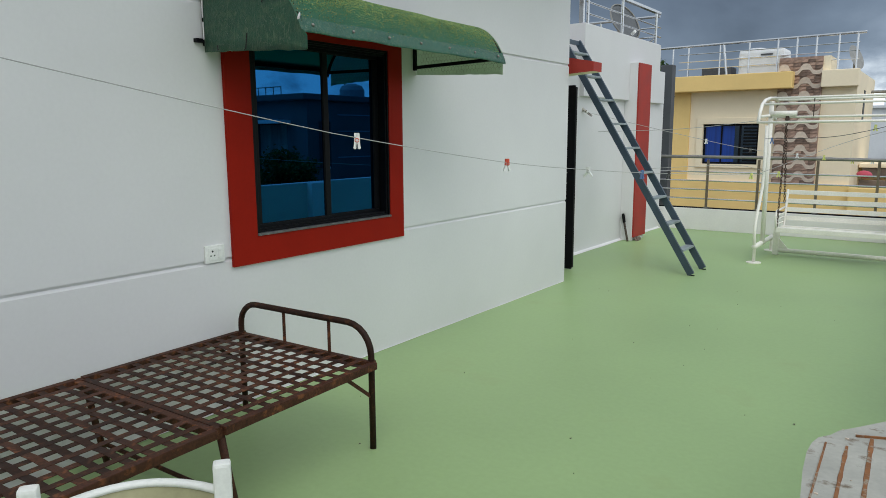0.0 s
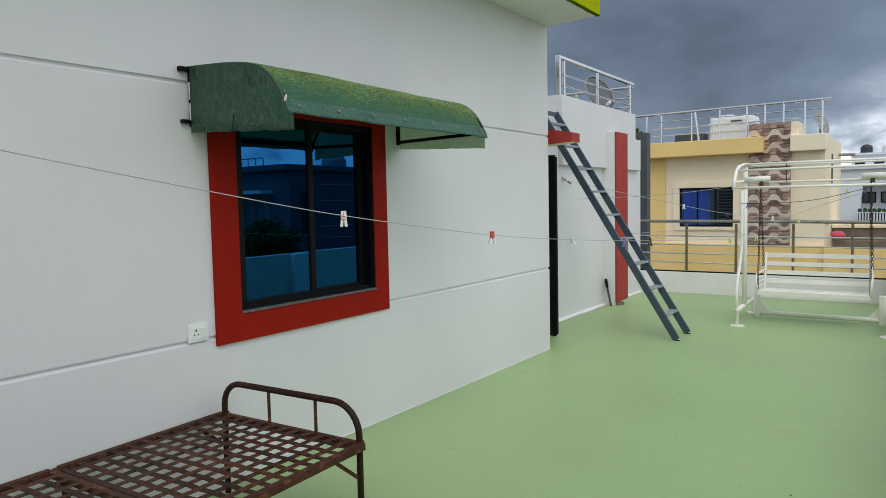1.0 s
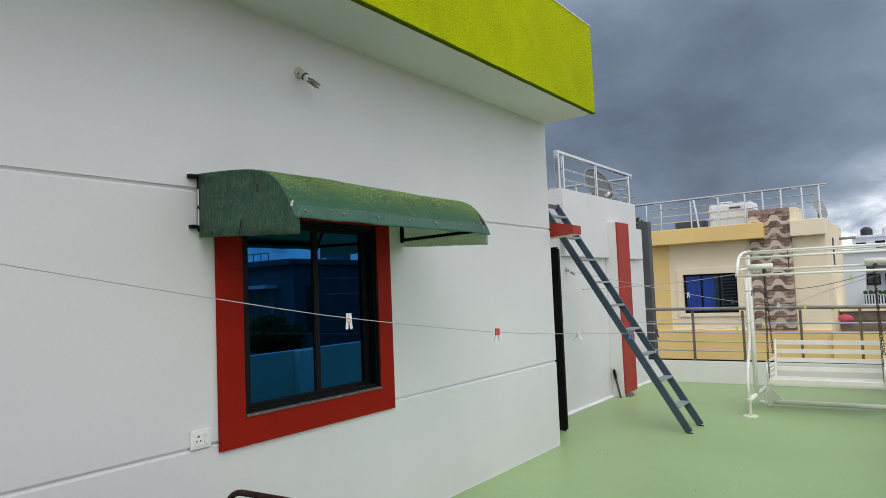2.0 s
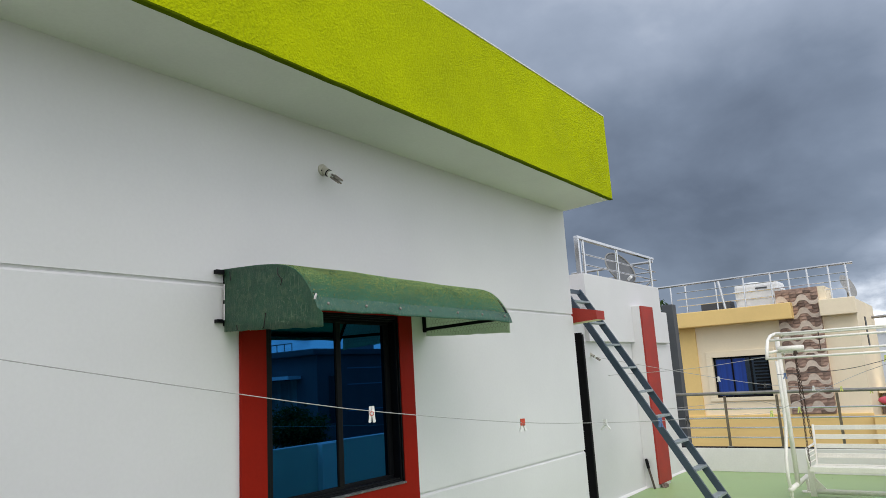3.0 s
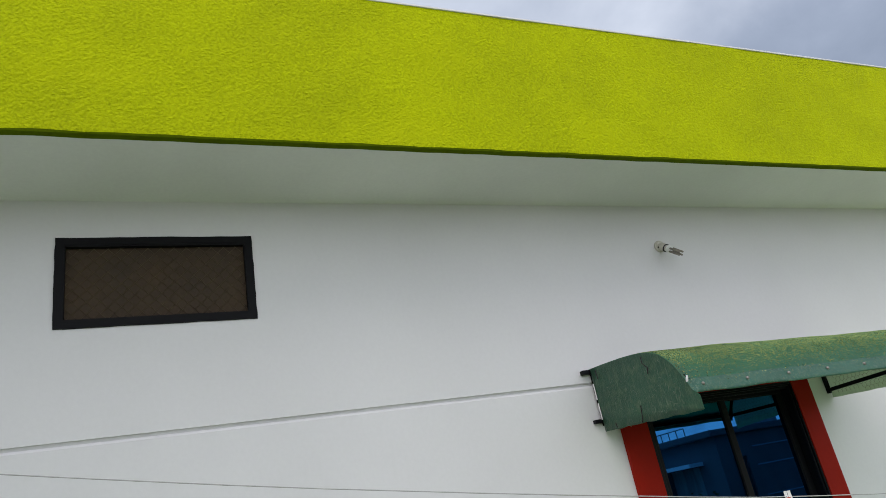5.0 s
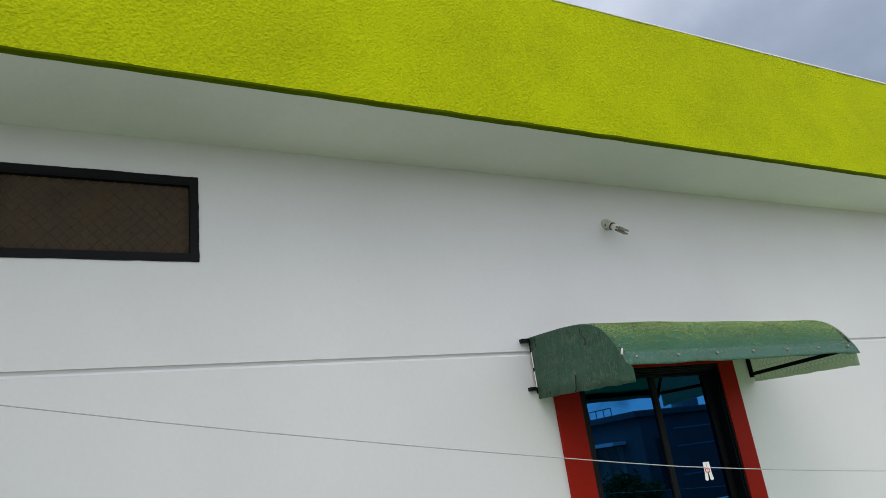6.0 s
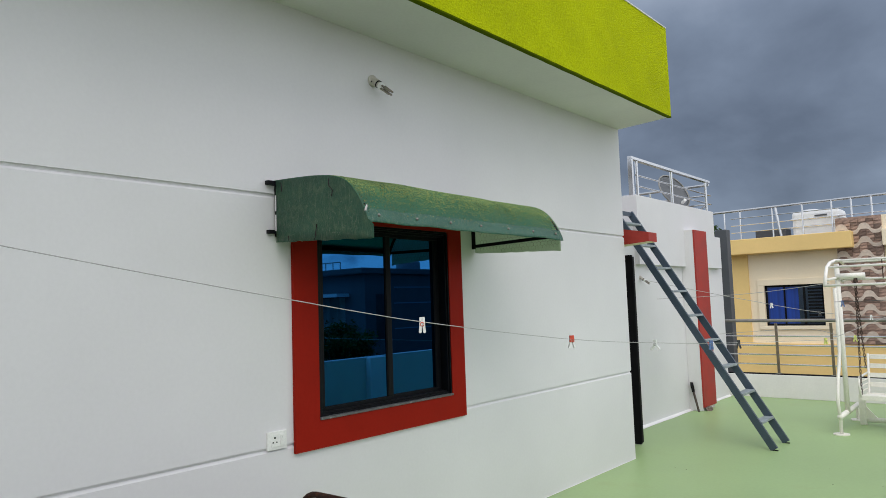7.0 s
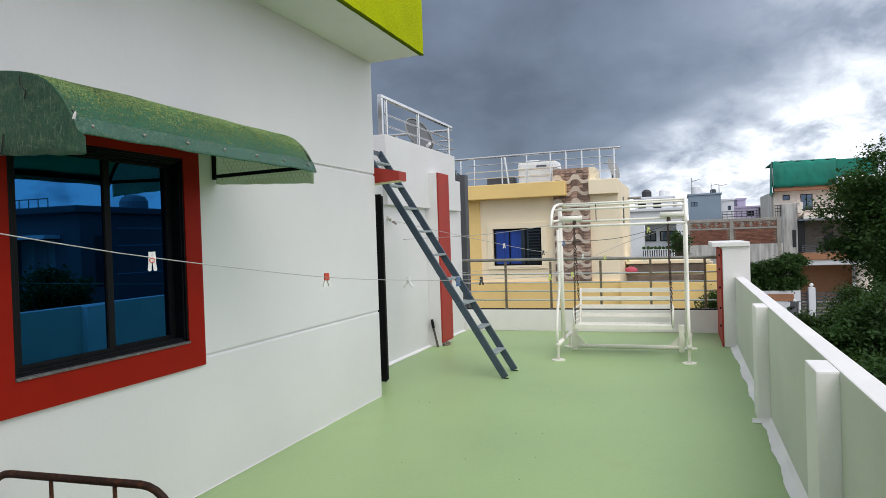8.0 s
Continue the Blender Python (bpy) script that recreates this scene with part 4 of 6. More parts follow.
def build_dish():
    d = thing("satellite_dish", "grey satellite dish on the stair room roof", "satellite dish", (-1.25, 12.45, 2.6))
    bm = bmesh.new()
    rings = []
    for i in range(7):
        r = 0.33 * i / 6
        rings.append([bm.verts.new((r * math.cos(k * math.pi / 12), r * 0.95 * math.sin(k * math.pi / 12), 0.09 * (i / 6) ** 2)) for k in range(24)])
    for a, c in zip(rings[1:], rings[2:]):
        for k in range(24):
            bm.faces.new((a[k], a[(k + 1) % 24], c[(k + 1) % 24], c[k]))
    bm.faces.new(rings[1])
    for v in list(rings[0]):
        bm.verts.remove(v)
    geo = bmesh.ops.extrude_face_region(bm, geom=list(bm.faces))
    bmesh.ops.translate(bm, verts=[e for e in geo["geom"] if isinstance(e, bmesh.types.BMVert)], vec=(0, 0, -0.008))
    bmesh.ops.transform(bm, matrix=pose(0.03, 0, 0.70, 64, 0, 74), verts=bm.verts)
    part("reflector", bm, M["dish"], d, smooth=True)
    ringp = [pose(0.03, 0, 0.70, 64, 0, 74) @ Vector((0.33 * math.cos(k * math.pi / 14), 0.3135 * math.sin(k * math.pi / 14), 0.088)) for k in range(28)]
    part("rim", T(ringp, 0.013, 6, closed=True), M["darksteel"], d, "dark rolled rim")
    part("mast", T([(0, 0, 0), (0, 0, 0.62)], 0.025, 10), M["darksteel"], d)
    part("feed_arm", T([(0.05, -0.05, 0.45), (0.35, -0.30, 0.50)], 0.012, 8), M["steel"], d)
    part("feed", T([(0.33, -0.28, 0.50), (0.40, -0.34, 0.53)], 0.025, 10), M["plastic"], d)


build_dish()
# dark grey service column between the houses
structure("service_column", B(-1.21, -1.0, 14.4, 14.6, -3.6, 2.82, bevel=0.01), M["darkgrey"], "dark grey square service column beside the house", "pillar")


# ---- terrace railing ----
def build_railing():
    r = thing("railing", "steel terrace railing with dull posts and four thin bars", "railing", (0, 13.14, 0.355))
    part("top_rail", T([(-0.88, 0, 0.845), (1.3, 0, 0.835), (3.43, 0, 0.815)], 0.026, 10), M["darksteel"], r)
    for z in (0.16, 0.31, 0.455, 0.60):
        part("bar", T([(-0.88, 0, z), (3.42, 0, z - 0.01)], 0.0115, 8), M["steel"], r)
    # black strip in place of the shadow line between parapet top and railing
    part("shadow_gap_strip", B(-0.86, 3.42, -0.035, 0.035, 0.0, 0.018, bevel=0.003), M["blackpaint"], r, "dark strip standing in for the shadowed gap under the railing")
    post = part("post", B(-0.018, 0.018, -0.018, 0.018, 0.0, 0.80, bevel=0.004), M["post"], r)
    post.matrix_basis = pose(-0.75, 0, 0)
    for x in (0.07, 0.84, 1.66, 2.44, 3.25):
        again(post, x, 0, 0)
    fl = part("flange", T([(0, 0, 0.016), (0, 0, 0.026)], 0.045, 12), M["darksteel"], r)
    fl.matrix_basis = pose(-0.75, 0, 0)
    for x in (0.07, 0.84, 1.66, 2.44, 3.25):
        again(fl, x, 0, 0)


build_railing()


# ---- swing ----
def build_swing():
    s = thing("garden_swing", "cream painted steel frame garden swing", "swing frame", (2.20, 10.42, 0))
    X = 0.785
    for sx in (-1, 1):
        x = sx * X
        f = part("front_leg", T([(x, 0.0, 0.0), (x, 0.0, 0.20), (x, -0.05, 0.30), (x, -0.06, 0.42), (x, -0.01, 0.56), (x, 0.13, 0.76), (x, 0.215, 0.92), (x, 0.23, 1.12), (x, 0.23, 1.66)], 0.019, 8), M["cream"], s, smooth=True)
        part("foot_disc", T([(x, 0, 0.0), (x, 0, 0.012)], 0.085, 20), M["cream"], f)
        b = part("back_leg", T([(x + sx * 0.02, 1.10, 0.0), (x + sx * 0.02, 1.10, 0.20)], 0.019, 8), M["cream"], s, smooth=True)
        part("foot_disc", T([(x + sx * 0.02, 1.10, 0), (x + sx * 0.02, 1.10, 0.012)], 0.085, 20), M["cream"], b)
        part("main_post", T([(x - sx * 0.01, 0.37, 0.18), (x - sx * 0.01, 0.37, 1.95)], 0.027, 12), M["cream"], s, smooth=True)
        part("side_tube", T([(x, -0.03, 0.20), (x, 0.55, 0.20), (x + sx * 0.02, 1.12, 0.19)], 0.030, 10), M["cream"], s, smooth=True)
        part("upright", B(x - 0.035 - sx * 0.09, x + 0.035 - sx * 0.09, 0.78, 0.84, 0.0, 0.36, bevel=0.006), M["cream"], s)
        bm = bmesh.new()
        q = [bm.verts.new(p) for yy in (0.80, 0.82) for p in ((x - sx * 0.125, yy, 0.085), (x - sx * 0.24, yy, 0.085), (x - sx * 0.125, yy, 0.22))]
        for fc in ((0, 1, 2), (5, 4, 3), (0, 3, 4, 1), (1, 4, 5, 2), (2, 5, 3, 0)):
            bm.faces.new([q[i] for i in fc])
        part("gusset", bm, M["cream"], s)
        # arched canopy end
        part("canopy_end", T([(x, -0.26, 1.69), (x, -0.20, 1.80), (x, -0.10, 1.90), (x, 0.06, 1.955), (x, 0.30, 1.985), (x, 0.62, 2.0), (x, 0.80, 1.97)], 0.019, 8), M["cream"], s, smooth=True)
        part("canopy_end", T([(x, -0.12, 1.76), (x, 0.35, 1.78), (x, 0.72, 1.74)], 0.016, 8), M["cream"], s, smooth=True)
        hp = part("hanger_pipe", T([(x - sx * 0.0, 0.34, 1.80), (x - sx * 0.30, 0.34, 1.80)], 0.033, 12), M["cream"], s, smooth=True)
        part("hook", T([(x - sx * 0.20, 0.34, 1.77), (x - sx * 0.20, 0.34, 1.72)], [0.018, 0.028], 10), M["chain"], hp, "rusty iron hook")
    for y, z in ((-0.26, 1.69), (-0.10, 1.90), (0.30, 1.985), (0.75, 1.98), (0.40, 1.76)):
        part("canopy_rail", T([(-X - 0.015, y, z), (X + 0.015, y, z)], 0.0135, 8), M["cream"], s, smooth=True)
    part("ground_tube", T([(-X + 0.08, 0.81, 0.06), (X - 0.08, 0.81, 0.06)], 0.030, 10), M["cream"], s, smooth=True)
    part("canopy_tie", T([(-0.30, 0.3, 1.985), (-0.30, 0.30, 1.76)], 0.006, 6), M["chain"], s)

    b = thing("swing_bench", "cream slatted steel swing bench hung on rusty chains", "bench", (2.19, 10.98, 0.395))
    w = 0.60
    for k, (y, z) in enumerate(((-0.22, 0.012), (-0.12, 0.0), (-0.02, -0.005), (0.08, 0.0))):
        part("seat_slat", B(-w, w, y - 0.038, y + 0.038, z - 0.01, z + 0.012, bevel=0.004), M["cream"], b)
    part("seat_front", B(-w, w, -0.272, -0.258, -0.035, 0.022, bevel=0.004), M["cream"], b)
    for y, z in ((0.155, 0.105), (0.185, 0.212), (0.212, 0.320), (0.235, 0.428)):
        part("back_slat", B(-w + 0.03, w - 0.01, y - 0.01, y + 0.01, z - 0.027, z + 0.027, bevel=0.004), M["cream"], b)
    for sx in (-1, 1):
        x = sx * (w - 0.015)
        part("end_frame", T([(x, -0.26, 0.0), (x, 0.12, -0.01), (x, 0.16, 0.10), (x, 0.242, 0.462)], 0.014, 8), M["cream"], b, smooth=True)
        arm = part("armrest", T([(x + sx * 0.02, -0.26, 0.0), (x + sx * 0.03, -0.28, 0.16), (x + sx * 0.03, -0.22, 0.225), (x + sx * 0.03, -0.05, 0.225), (x + sx * 0.01, 0.19, 0.24)], 0.013, 8), M["cream"], b, smooth=True)
        for z in (0.06, 0.12, 0.17):
            part("arm_bar", T([(x + sx * 0.025, -0.27, z), (x + sx * 0.01, 0.14 + z * 0.1, z)], 0.006, 6), M["cream"], arm)
        for y in (-0.24, 0.14):
            # chain of oval links from the hook to the seat frame
            bm = bmesh.new()
            a, c = Vector((x + sx * 0.015, y, 0.02 if y < 0 else 0.30)), Vector((sx * (w - 0.02), -0.22, 1.325))
            n = int((c - a).length / 0.036)
            dv = (c - a) / n
            q = dv.to_track_quat("Z", "Y").to_matrix().to_4x4()
            for k in range(n):
                ring = [(0.011 * math.cos(t * math.pi / 4), 0, 0.024 * math.sin(t * math.pi / 4)) for t in range(8)]
                mm = Matrix.Translation(a + dv * (k + 0.5)) @ q @ pose(0, 0, 0, 0, 0, 90 * (k % 2))
                tube(bm, [mm @ Vector(p) for p in ring], 0.0042, 4, closed=True)
            part("chain", bm, M["chain"], b, "rusty iron chain")


build_swing()


# ---- folding cot ----
def build_cot():
    c = thing("folding_cot", "rusted brown steel folding cot with woven metal strips", "bed", (0.585, 2.955, 0), turn=2.2)
    # local: x -0.5..0.5 across, y along, joint at y = 0
    H_, R = 0.44, 0.5
    YE = 0.93
    for y0, y1 in ((0.018, YE), (-0.93, -0.018)):
        for x in (-R, R):
            part("side_rail", B(x - 0.018, x + 0.018, y0, y1, H_ - 0.018, H_ + 0.018, bevel=0.003), M["rust"], c, "angle-iron side rail")
        for y in (y0, y1):
            part("cross_rail", B(-R + 0.018, R - 0.018, y - 0.016, y + 0.016, H_ - 0.016, H_ + 0.014, bevel=0.003), M["rust"], c)
        along = B(-0.0165, 0.0165, y0, y1, -0.0012, 0.0012)
        first = part("long_strip", along, M["rust"], c, "flat rusty strip woven lengthwise")
        xs = [-R + 0.085 + i * 0.083 for i in range(11)]
        first.matrix_basis = pose(xs[0], 0, H_ + 0.012)
        for i, x in enumerate(xs[1:]):
            again(first, x, 0, H_ + 0.012 + 0.0006 * (i % 2))
        n = 10
        ys = [y0 + (y1 - y0) * (k + 1) / (n + 1) for k in range(n)]
        bm = bmesh.new()
        # a strip that weaves over and under the lengthwise ones
        pts = [(-R + 0.018, 0)] + [(x, 0.0022 if i % 2 else -0.0022) for i, x in enumerate(xs)] + [(R - 0.018, 0)]
        rows = [[bm.verts.new((x, yy, z + dz)) for yy, dz in ((-0.0165, 0), (0.0165, 0), (0.0165, 0.002), (-0.0165, 0.002))] for x, z in pts]
        for r0, r1 in zip(rows, rows[1:]):
            for k in range(4):
                bm.faces.new((r0[k], r0[(k + 1) % 4], r1[(k + 1) % 4], r1[k]))
        cross = part("cross_strip", bm, M["rust"], c, "flat rusty strip woven crosswise")
        cross.matrix_basis = pose(0, ys[0], H_ + 0.012)
        for y in ys[1:]:
            again(cross, 0, y, H_ + 0.012)
    for sy in (1, -1):
        ye = sy * YE
        h = part("headboard", T([(-R + 0.02, ye, 0.0), (-R + 0.02, ye, H_ + 0.04)] + arc((-R + 0.15, ye, H_ + 0.062), 0.13, 180, 90, 6) + arc((R - 0.17, ye, H_ + 0.045), 0.15, 90, 0, 6) + [(R - 0.02, ye, H_), (R - 0.02, ye, 0.0)], 0.0165, 10), M["rust"], c, "bent tube end with legs", smooth=True)
        for x in (-0.13, 0.20):
            part("spindle", T([(x, ye, H_), (x, ye, H_ + 0.188)], 0.0085, 8), M["rust"], h)
        for x in (-R + 0.02, R - 0.02):
            part("brace", beam(bmesh.new(), (x, ye, H_ - 0.17), (x, ye - sy * 0.20, H_ - 0.01), 0.018, 0.005), M["rust"], h)
            part("collar", T([(x, ye, H_ - 0.015), (x, ye, H_ + 0.02)], 0.024, 10), M["rust"], h)
    for x in (-R + 0.02, R - 0.02):
        l = part("middle_leg", T([(x, 0.02, H_ - 0.02), (x, 0.05, 0.22), (x, 0.09, 0.0)], 0.0165, 8), M["rust"], c, smooth=True)
        part("hinge", T([(x - 0.02, 0.0, H_ - 0.005), (x + 0.02, 0.0, H_ - 0.005)], 0.024, 10), M["rust"], l)
    part("leg_bar", T([(-R + 0.02, 0.07, 0.12), (R - 0.02, 0.07, 0.12)], 0.010, 8), M["rust"], c)


build_cot()


# ---- plastic chair, rusty table ----
def build_chair():
    c = thing("plastic_chair", "white moulded plastic chair with a yellowed back", "chair", (2.035, 2.07, 0), turn=233)
    # local: x across, back at -y, front towards +y
    W, back = 0.195, -0.22
    bm = bmesh.new()
    n = 16
    rim, rows = [], []
    for i in range(n + 1):
        t = -1 + 2 * i / n
        x = 0.20 * t
        yb = back - 0.085 * (1 - t * t)
        top = 0.764 - 0.008 * t * t
        rows.append([(x * (0.80 + 0.20 * k / 5), yb + 0.10 * (1 - k / 5), 0.42 + (top - 0.42) * k / 5) for k in range(6)])
        rim.append((x, yb, top))
    vv = [[(bm.verts.new(p), bm.verts.new((p[0], p[1] + 0.008, p[2]))) for p in r] for r in rows]
    for c0, (r0, r1) in enumerate(zip(vv, vv[1:])):
        for k in range(5):
            if k in (1, 2, 3) and c0 % 2:
                continue
            bm.faces.new((r0[k][0], r1[k][0], r1[k + 1][0], r0[k + 1][0]))
            bm.faces.new((r0[k][1], r0[k + 1][1], r1[k + 1][1], r1[k][1]))
    part("backrest", bm, M["olive"], c, "yellowed slotted backrest", smooth=True)
    bm = bmesh.new()
    rr = [[bm.verts.new((x * (1 + a * 0.02), y + b_, z + c_)) for a, b_, c_ in ((1, -0.008, -0.007), (1, -0.009, 0.002), (0, 0.0, 0.006), (-1, 0.014, 0.003), (-1, 0.015, -0.007))] for x, y, z in rim]
    for r0, r1 in zip(rr, rr[1:]):
        for k in range(5):
            bm.faces.new((r0[k], r0[(k + 1) % 5], r1[(k + 1) % 5], r1[k]))
    bm.faces.new(rr[0])
    bm.faces.new(rr[-1][::-1])
    part("back_rim", bm, M["plastic"], c, "white rounded top rim", smooth=True)
    bm = bmesh.new()
    box(bm, -0.21, 0.21, -0.20, 0.24, 0.405, 0.43, bevel=0.012)
    part("seat", bm, M["plastic"], c)
    for sx in (-1, 1):
        part("back_post", box(bmesh.new(), sx * W - 0.020, sx * W + 0.020, back - 0.016, back + 0.018, 0.0, 0.828, bevel=0.008), M["plastic"], c)
        part("front_leg", box(bmesh.new(), sx * W - 0.022, sx * W + 0.022, 0.18, 0.22, 0.0, 0.42, bevel=0.008), M["plastic"], c)


build_chair()


def build_table():
    c = thing("metal_table", "old white enamelled metal table with rusty ribs", "table", (3.25, 3.30, 0))
    outline = [(-0.20, -0.60), (-0.212, -0.12), (-0.234, 0.06), (-0.243, 0.18), (-0.241, 0.25), (-0.232, 0.30), (-0.216, 0.345), (-0.19, 0.385), (-0.145, 0.45), (-0.085, 0.54), (-0.02, 0.62), (0.05, 0.69), (0.12, 0.725), (0.19, 0.73), (0.20, -0.60)]
    bm = bmesh.new()
    lo = [bm.verts.new((x, y, 0.665)) for x, y in outline]
    hi = [bm.verts.new((x, y, 0.70)) for x, y in outline]
    n = len(outline)
    bm.faces.new(lo[::-1])
    bm.faces.new(hi)
    for k in range(n):
        bm.faces.new((lo[k], lo[(k + 1) % n], hi[(k + 1) % n], hi[k]))
    bmesh.ops.bevel(bm, geom=[e for e in bm.edges if e.verts[0].co.z > 0.69 and e.verts[1].co.z > 0.69], offset=0.012, segments=3, affect="EDGES")
    part("tabletop", bm, M["rusty_white"], c)
    for x, y, w in ((-0.209, 0.275, 0.003), (-0.158, 0.280, 0.005), (-0.106, 0.37, 0.006), (-0.054, 0.42, 0.007), (0.0, 0.47, 0.008), (0.055, 0.52, 0.010), (0.115, 0.56, 0.010)):
        bm = bmesh.new()
        rows = []
        for k in range(25):
            yy = -0.55 + (y + 0.55) * k / 24
            a = w * (1 + 0.5 * noise.noise((x * 30, yy * 22, 0)))
            xc = x + 0.035 * (y - yy)
            rows.append([bm.verts.new(p) for p in ((xc - a, yy, 0.698), (xc + a, yy, 0.698), (xc + a * 0.8, yy, 0.7025), (xc - a * 0.8, yy, 0.7025))])
        for r0, r1 in zip(rows, rows[1:]):
            for k in range(4):
                bm.faces.new((r0[k], r0[(k + 1) % 4], r1[(k + 1) % 4], r1[k]))
        bm.faces.new(rows[0][::-1])
        bm.faces.new(rows[-1])
        part("rib", bm, M["rust_orange"], c, "rusted raised rib")
    rnd = random.Random(77)
    for k in range(34):
        x, y = rnd.uniform(-0.19, 0.16), rnd.uniform(-0.1, 0.42)
        q = rnd.uniform(0.002, 0.0045)
        part("paint_flake", B(x - q, x + q, y - 0.8 * q, y + 0.7 * q, 0.7002, 0.7002 + 0.5 * q), M["tile_cream"], c)
    part("cross_rib", beam(bmesh.new(), (-0.145, 0.366, 0.70), (-0.02, 0.42, 0.70), 0.006, 0.012), M["rust_orange"], c)
    for x in (-0.18, 0.15):
        for y in (-0.48, 0.25):
            part("leg", T([(x, y, 0), (x, y, 0.668)], 0.016, 8), M["rusty_white"], c)


build_table()


# ---- clothes lines and pegs ----
def sag(pts, n=40):
    """A smooth line through a few points."""
    P = [Vector(p) for p in pts]
    ds = [0.0]
    for a, c in zip(P, P[1:]):
        ds.append(ds[-1] + (c - a).length)
    out = []
    for i in range(n + 1):
        s = ds[-1] * i / n
        k = max(j for j in range(len(P) - 1) if ds[j] <= s + 1e-9)
        t = (s - ds[k]) / (ds[k + 1] - ds[k])
        p0, p1, p2, p3 = P[max(k - 1, 0)], P[k], P[k + 1], P[min(k + 2, len(P) - 1)]
        out.append(0.5 * (2 * p1 + (p2 - p0) * t + (2 * p0 - 5 * p1 + 4 * p2 - p3) * t * t + (3 * p1 - p0 - 3 * p2 + p3) * t ** 3))
    return out


def clothes_line(pts, r, m, label):
    o = tagged(link_mesh("clothes_line", T(sag(pts), r, 5), m, True), label, "clothes line", group="clothes lines")
    return o


LINE = [(0.85, -1.38, 2.54), (0.976, 1.31, 1.985), (1.028, 2.33, 1.79), (1.07, 3.14, 1.648), (1.103, 3.77, 1.547), (1.163, 4.94, 1.402), (1.214, 5.95, 1.318), (1.28, 7.23, 1.236), (1.42, 10.17, 1.086), (1.43, 10.55, 1.075)]
clothes_line(LINE, 0.0020, M["cord"], "thin grey clothes line with plastic pegs")
LINE2 = [(WX + 0.02, 9.86, 1.86), (0.30, 11.0, 1.55), (1.05, 12.0, 1.33), (2.0, 13.12, 1.20)]
clothes_line(LINE2, 0.0032, M["cord"], "thin grey clothes line tied to the railing")
clothes_line([(WX + 0.02, 10.35, 1.60), (0.5, 10.4, 1.63), (1.40, 10.45, 1.72)], 0.0032, M["cord"], "thin grey clothes line tied to the swing")
clothes_line([(1.42, 10.56, 1.50), (2.2, 10.52, 1.53), (2.98, 10.45, 1.72)], 0.0035, M["wire"], "thin dark wire strung across the swing")
clothes_line([(1.42, 10.56, 1.10), (2.2, 11.2, 1.45), (2.98, 10.56, 1.68)], 0.003, M["cord"], "thin grey clothes line across the swing")
clothes_line([(-0.45, 11.78, 1.05), (0.6, 12.4, 1.10), (1.42, 10.56, 1.12)], 0.003, M["cord"], "thin grey clothes line beside the railing")


def peg(at, colour, turn, tilt, second=None):
    """Sprung plastic peg: two flat jaws, rounded handle ends below, coil in the middle."""
    p = thing("clothes_peg", f"small {colour + (' and ' + second if second else '')} plastic clothes peg clipped on the line", "clothes peg", at, turn, group="clothes pegs")
    for sx in (-1, 1):
        jaw = bmesh.new()
        beam(jaw, (sx * 0.0058, 0, 0.022), (sx * 0.0066, 0, 0.006), 0.015, 0.0110)
        beam(jaw, (sx * 0.0066, 0, 0.006), (sx * 0.0068, 0, -0.016), 0.015, 0.0120)
        j = part("jaw", jaw, M["peg_" + colour], p)
        low = bmesh.new()
        x1 = sx * (0.0085 + tilt)
        beam(low, (sx * 0.0068, 0, -0.016), (x1, 0, -0.042), 0.0145, 0.0115)
        tube(low, [(x1, -0.007, -0.043), (x1, 0.007, -0.043)], 0.0068, 12)
        part("handle", low, M["peg_" + (second or colour)], j)
    part("spring", T(arc((0, -0.0085, -0.010), 0.0085, 0, 345, 12), 0.0018, 5), M["peg_red"] if colour == "white" and turn == 40 else M["steel"], p)
    return p


def on_line(pts, y):
    c = sag(pts, 400)
    return min(c, key=lambda q: abs(q.y - y))


for y, colour, second, turn, tilt in ((3.77, "white", None, 40, 0.001), (4.95, "red", "white", 52, 0.007), (5.98, "white", None, 0, 0.020), (6.88, "blue", None, 60, 0.004), (7.45, "black", None, 35, 0.006), (10.0, "yellow", None, 50, 0.008)):
    peg(on_line(LINE, y), colour, turn, tilt, second)
for y, colour in ((11.3, "white"), (11.9, "black"), (12.5, "white"), (12.85, "yellow")):
    peg(on_line(LINE2, y), colour, 30, 0.006)
for x, y, z, colour in ((2.10, 13.14, 1.16, "yellow"), (2.35, 13.14, 1.16, "white"), (2.55, 10.53, 1.62, "yellow"), (1.60, 10.56, 1.08, "yellow"), (1.50, 10.56, 1.48, "blue")):
    peg((x, y, z + 0.012), colour, 20, 0.008)

# litter specks on the floor
rnd = random.Random(21)
verts, faces = [], []
for k in range(34):
    x, y = rnd.uniform(0.2, 3.4), rnd.uniform(3.5, 12.8)
    s, a = rnd.uniform(0.003, 0.009), rnd.uniform(0, 6.3)
    b = len(verts)
    for i in range(4):
        verts.append((x + s * rnd.uniform(0.4, 1) * math.cos(a + 1.57 * i), y + s * math.sin(a + 1.57 * i), 0.003 + 0.003 * (i % 2)))
    verts.append((x, y, 0.008))
    faces += [(b + i, b + (i + 1) % 4, b + 4) for i in range(4)]
me = bpy.data.meshes.new("floor_litter")
me.from_pydata(verts, [], faces)
me.materials.append(M["wood"])
tagged(new("floor_litter", me), "tiny dark specks of leaf litter on the terrace floor", "litter", kind="stuff")


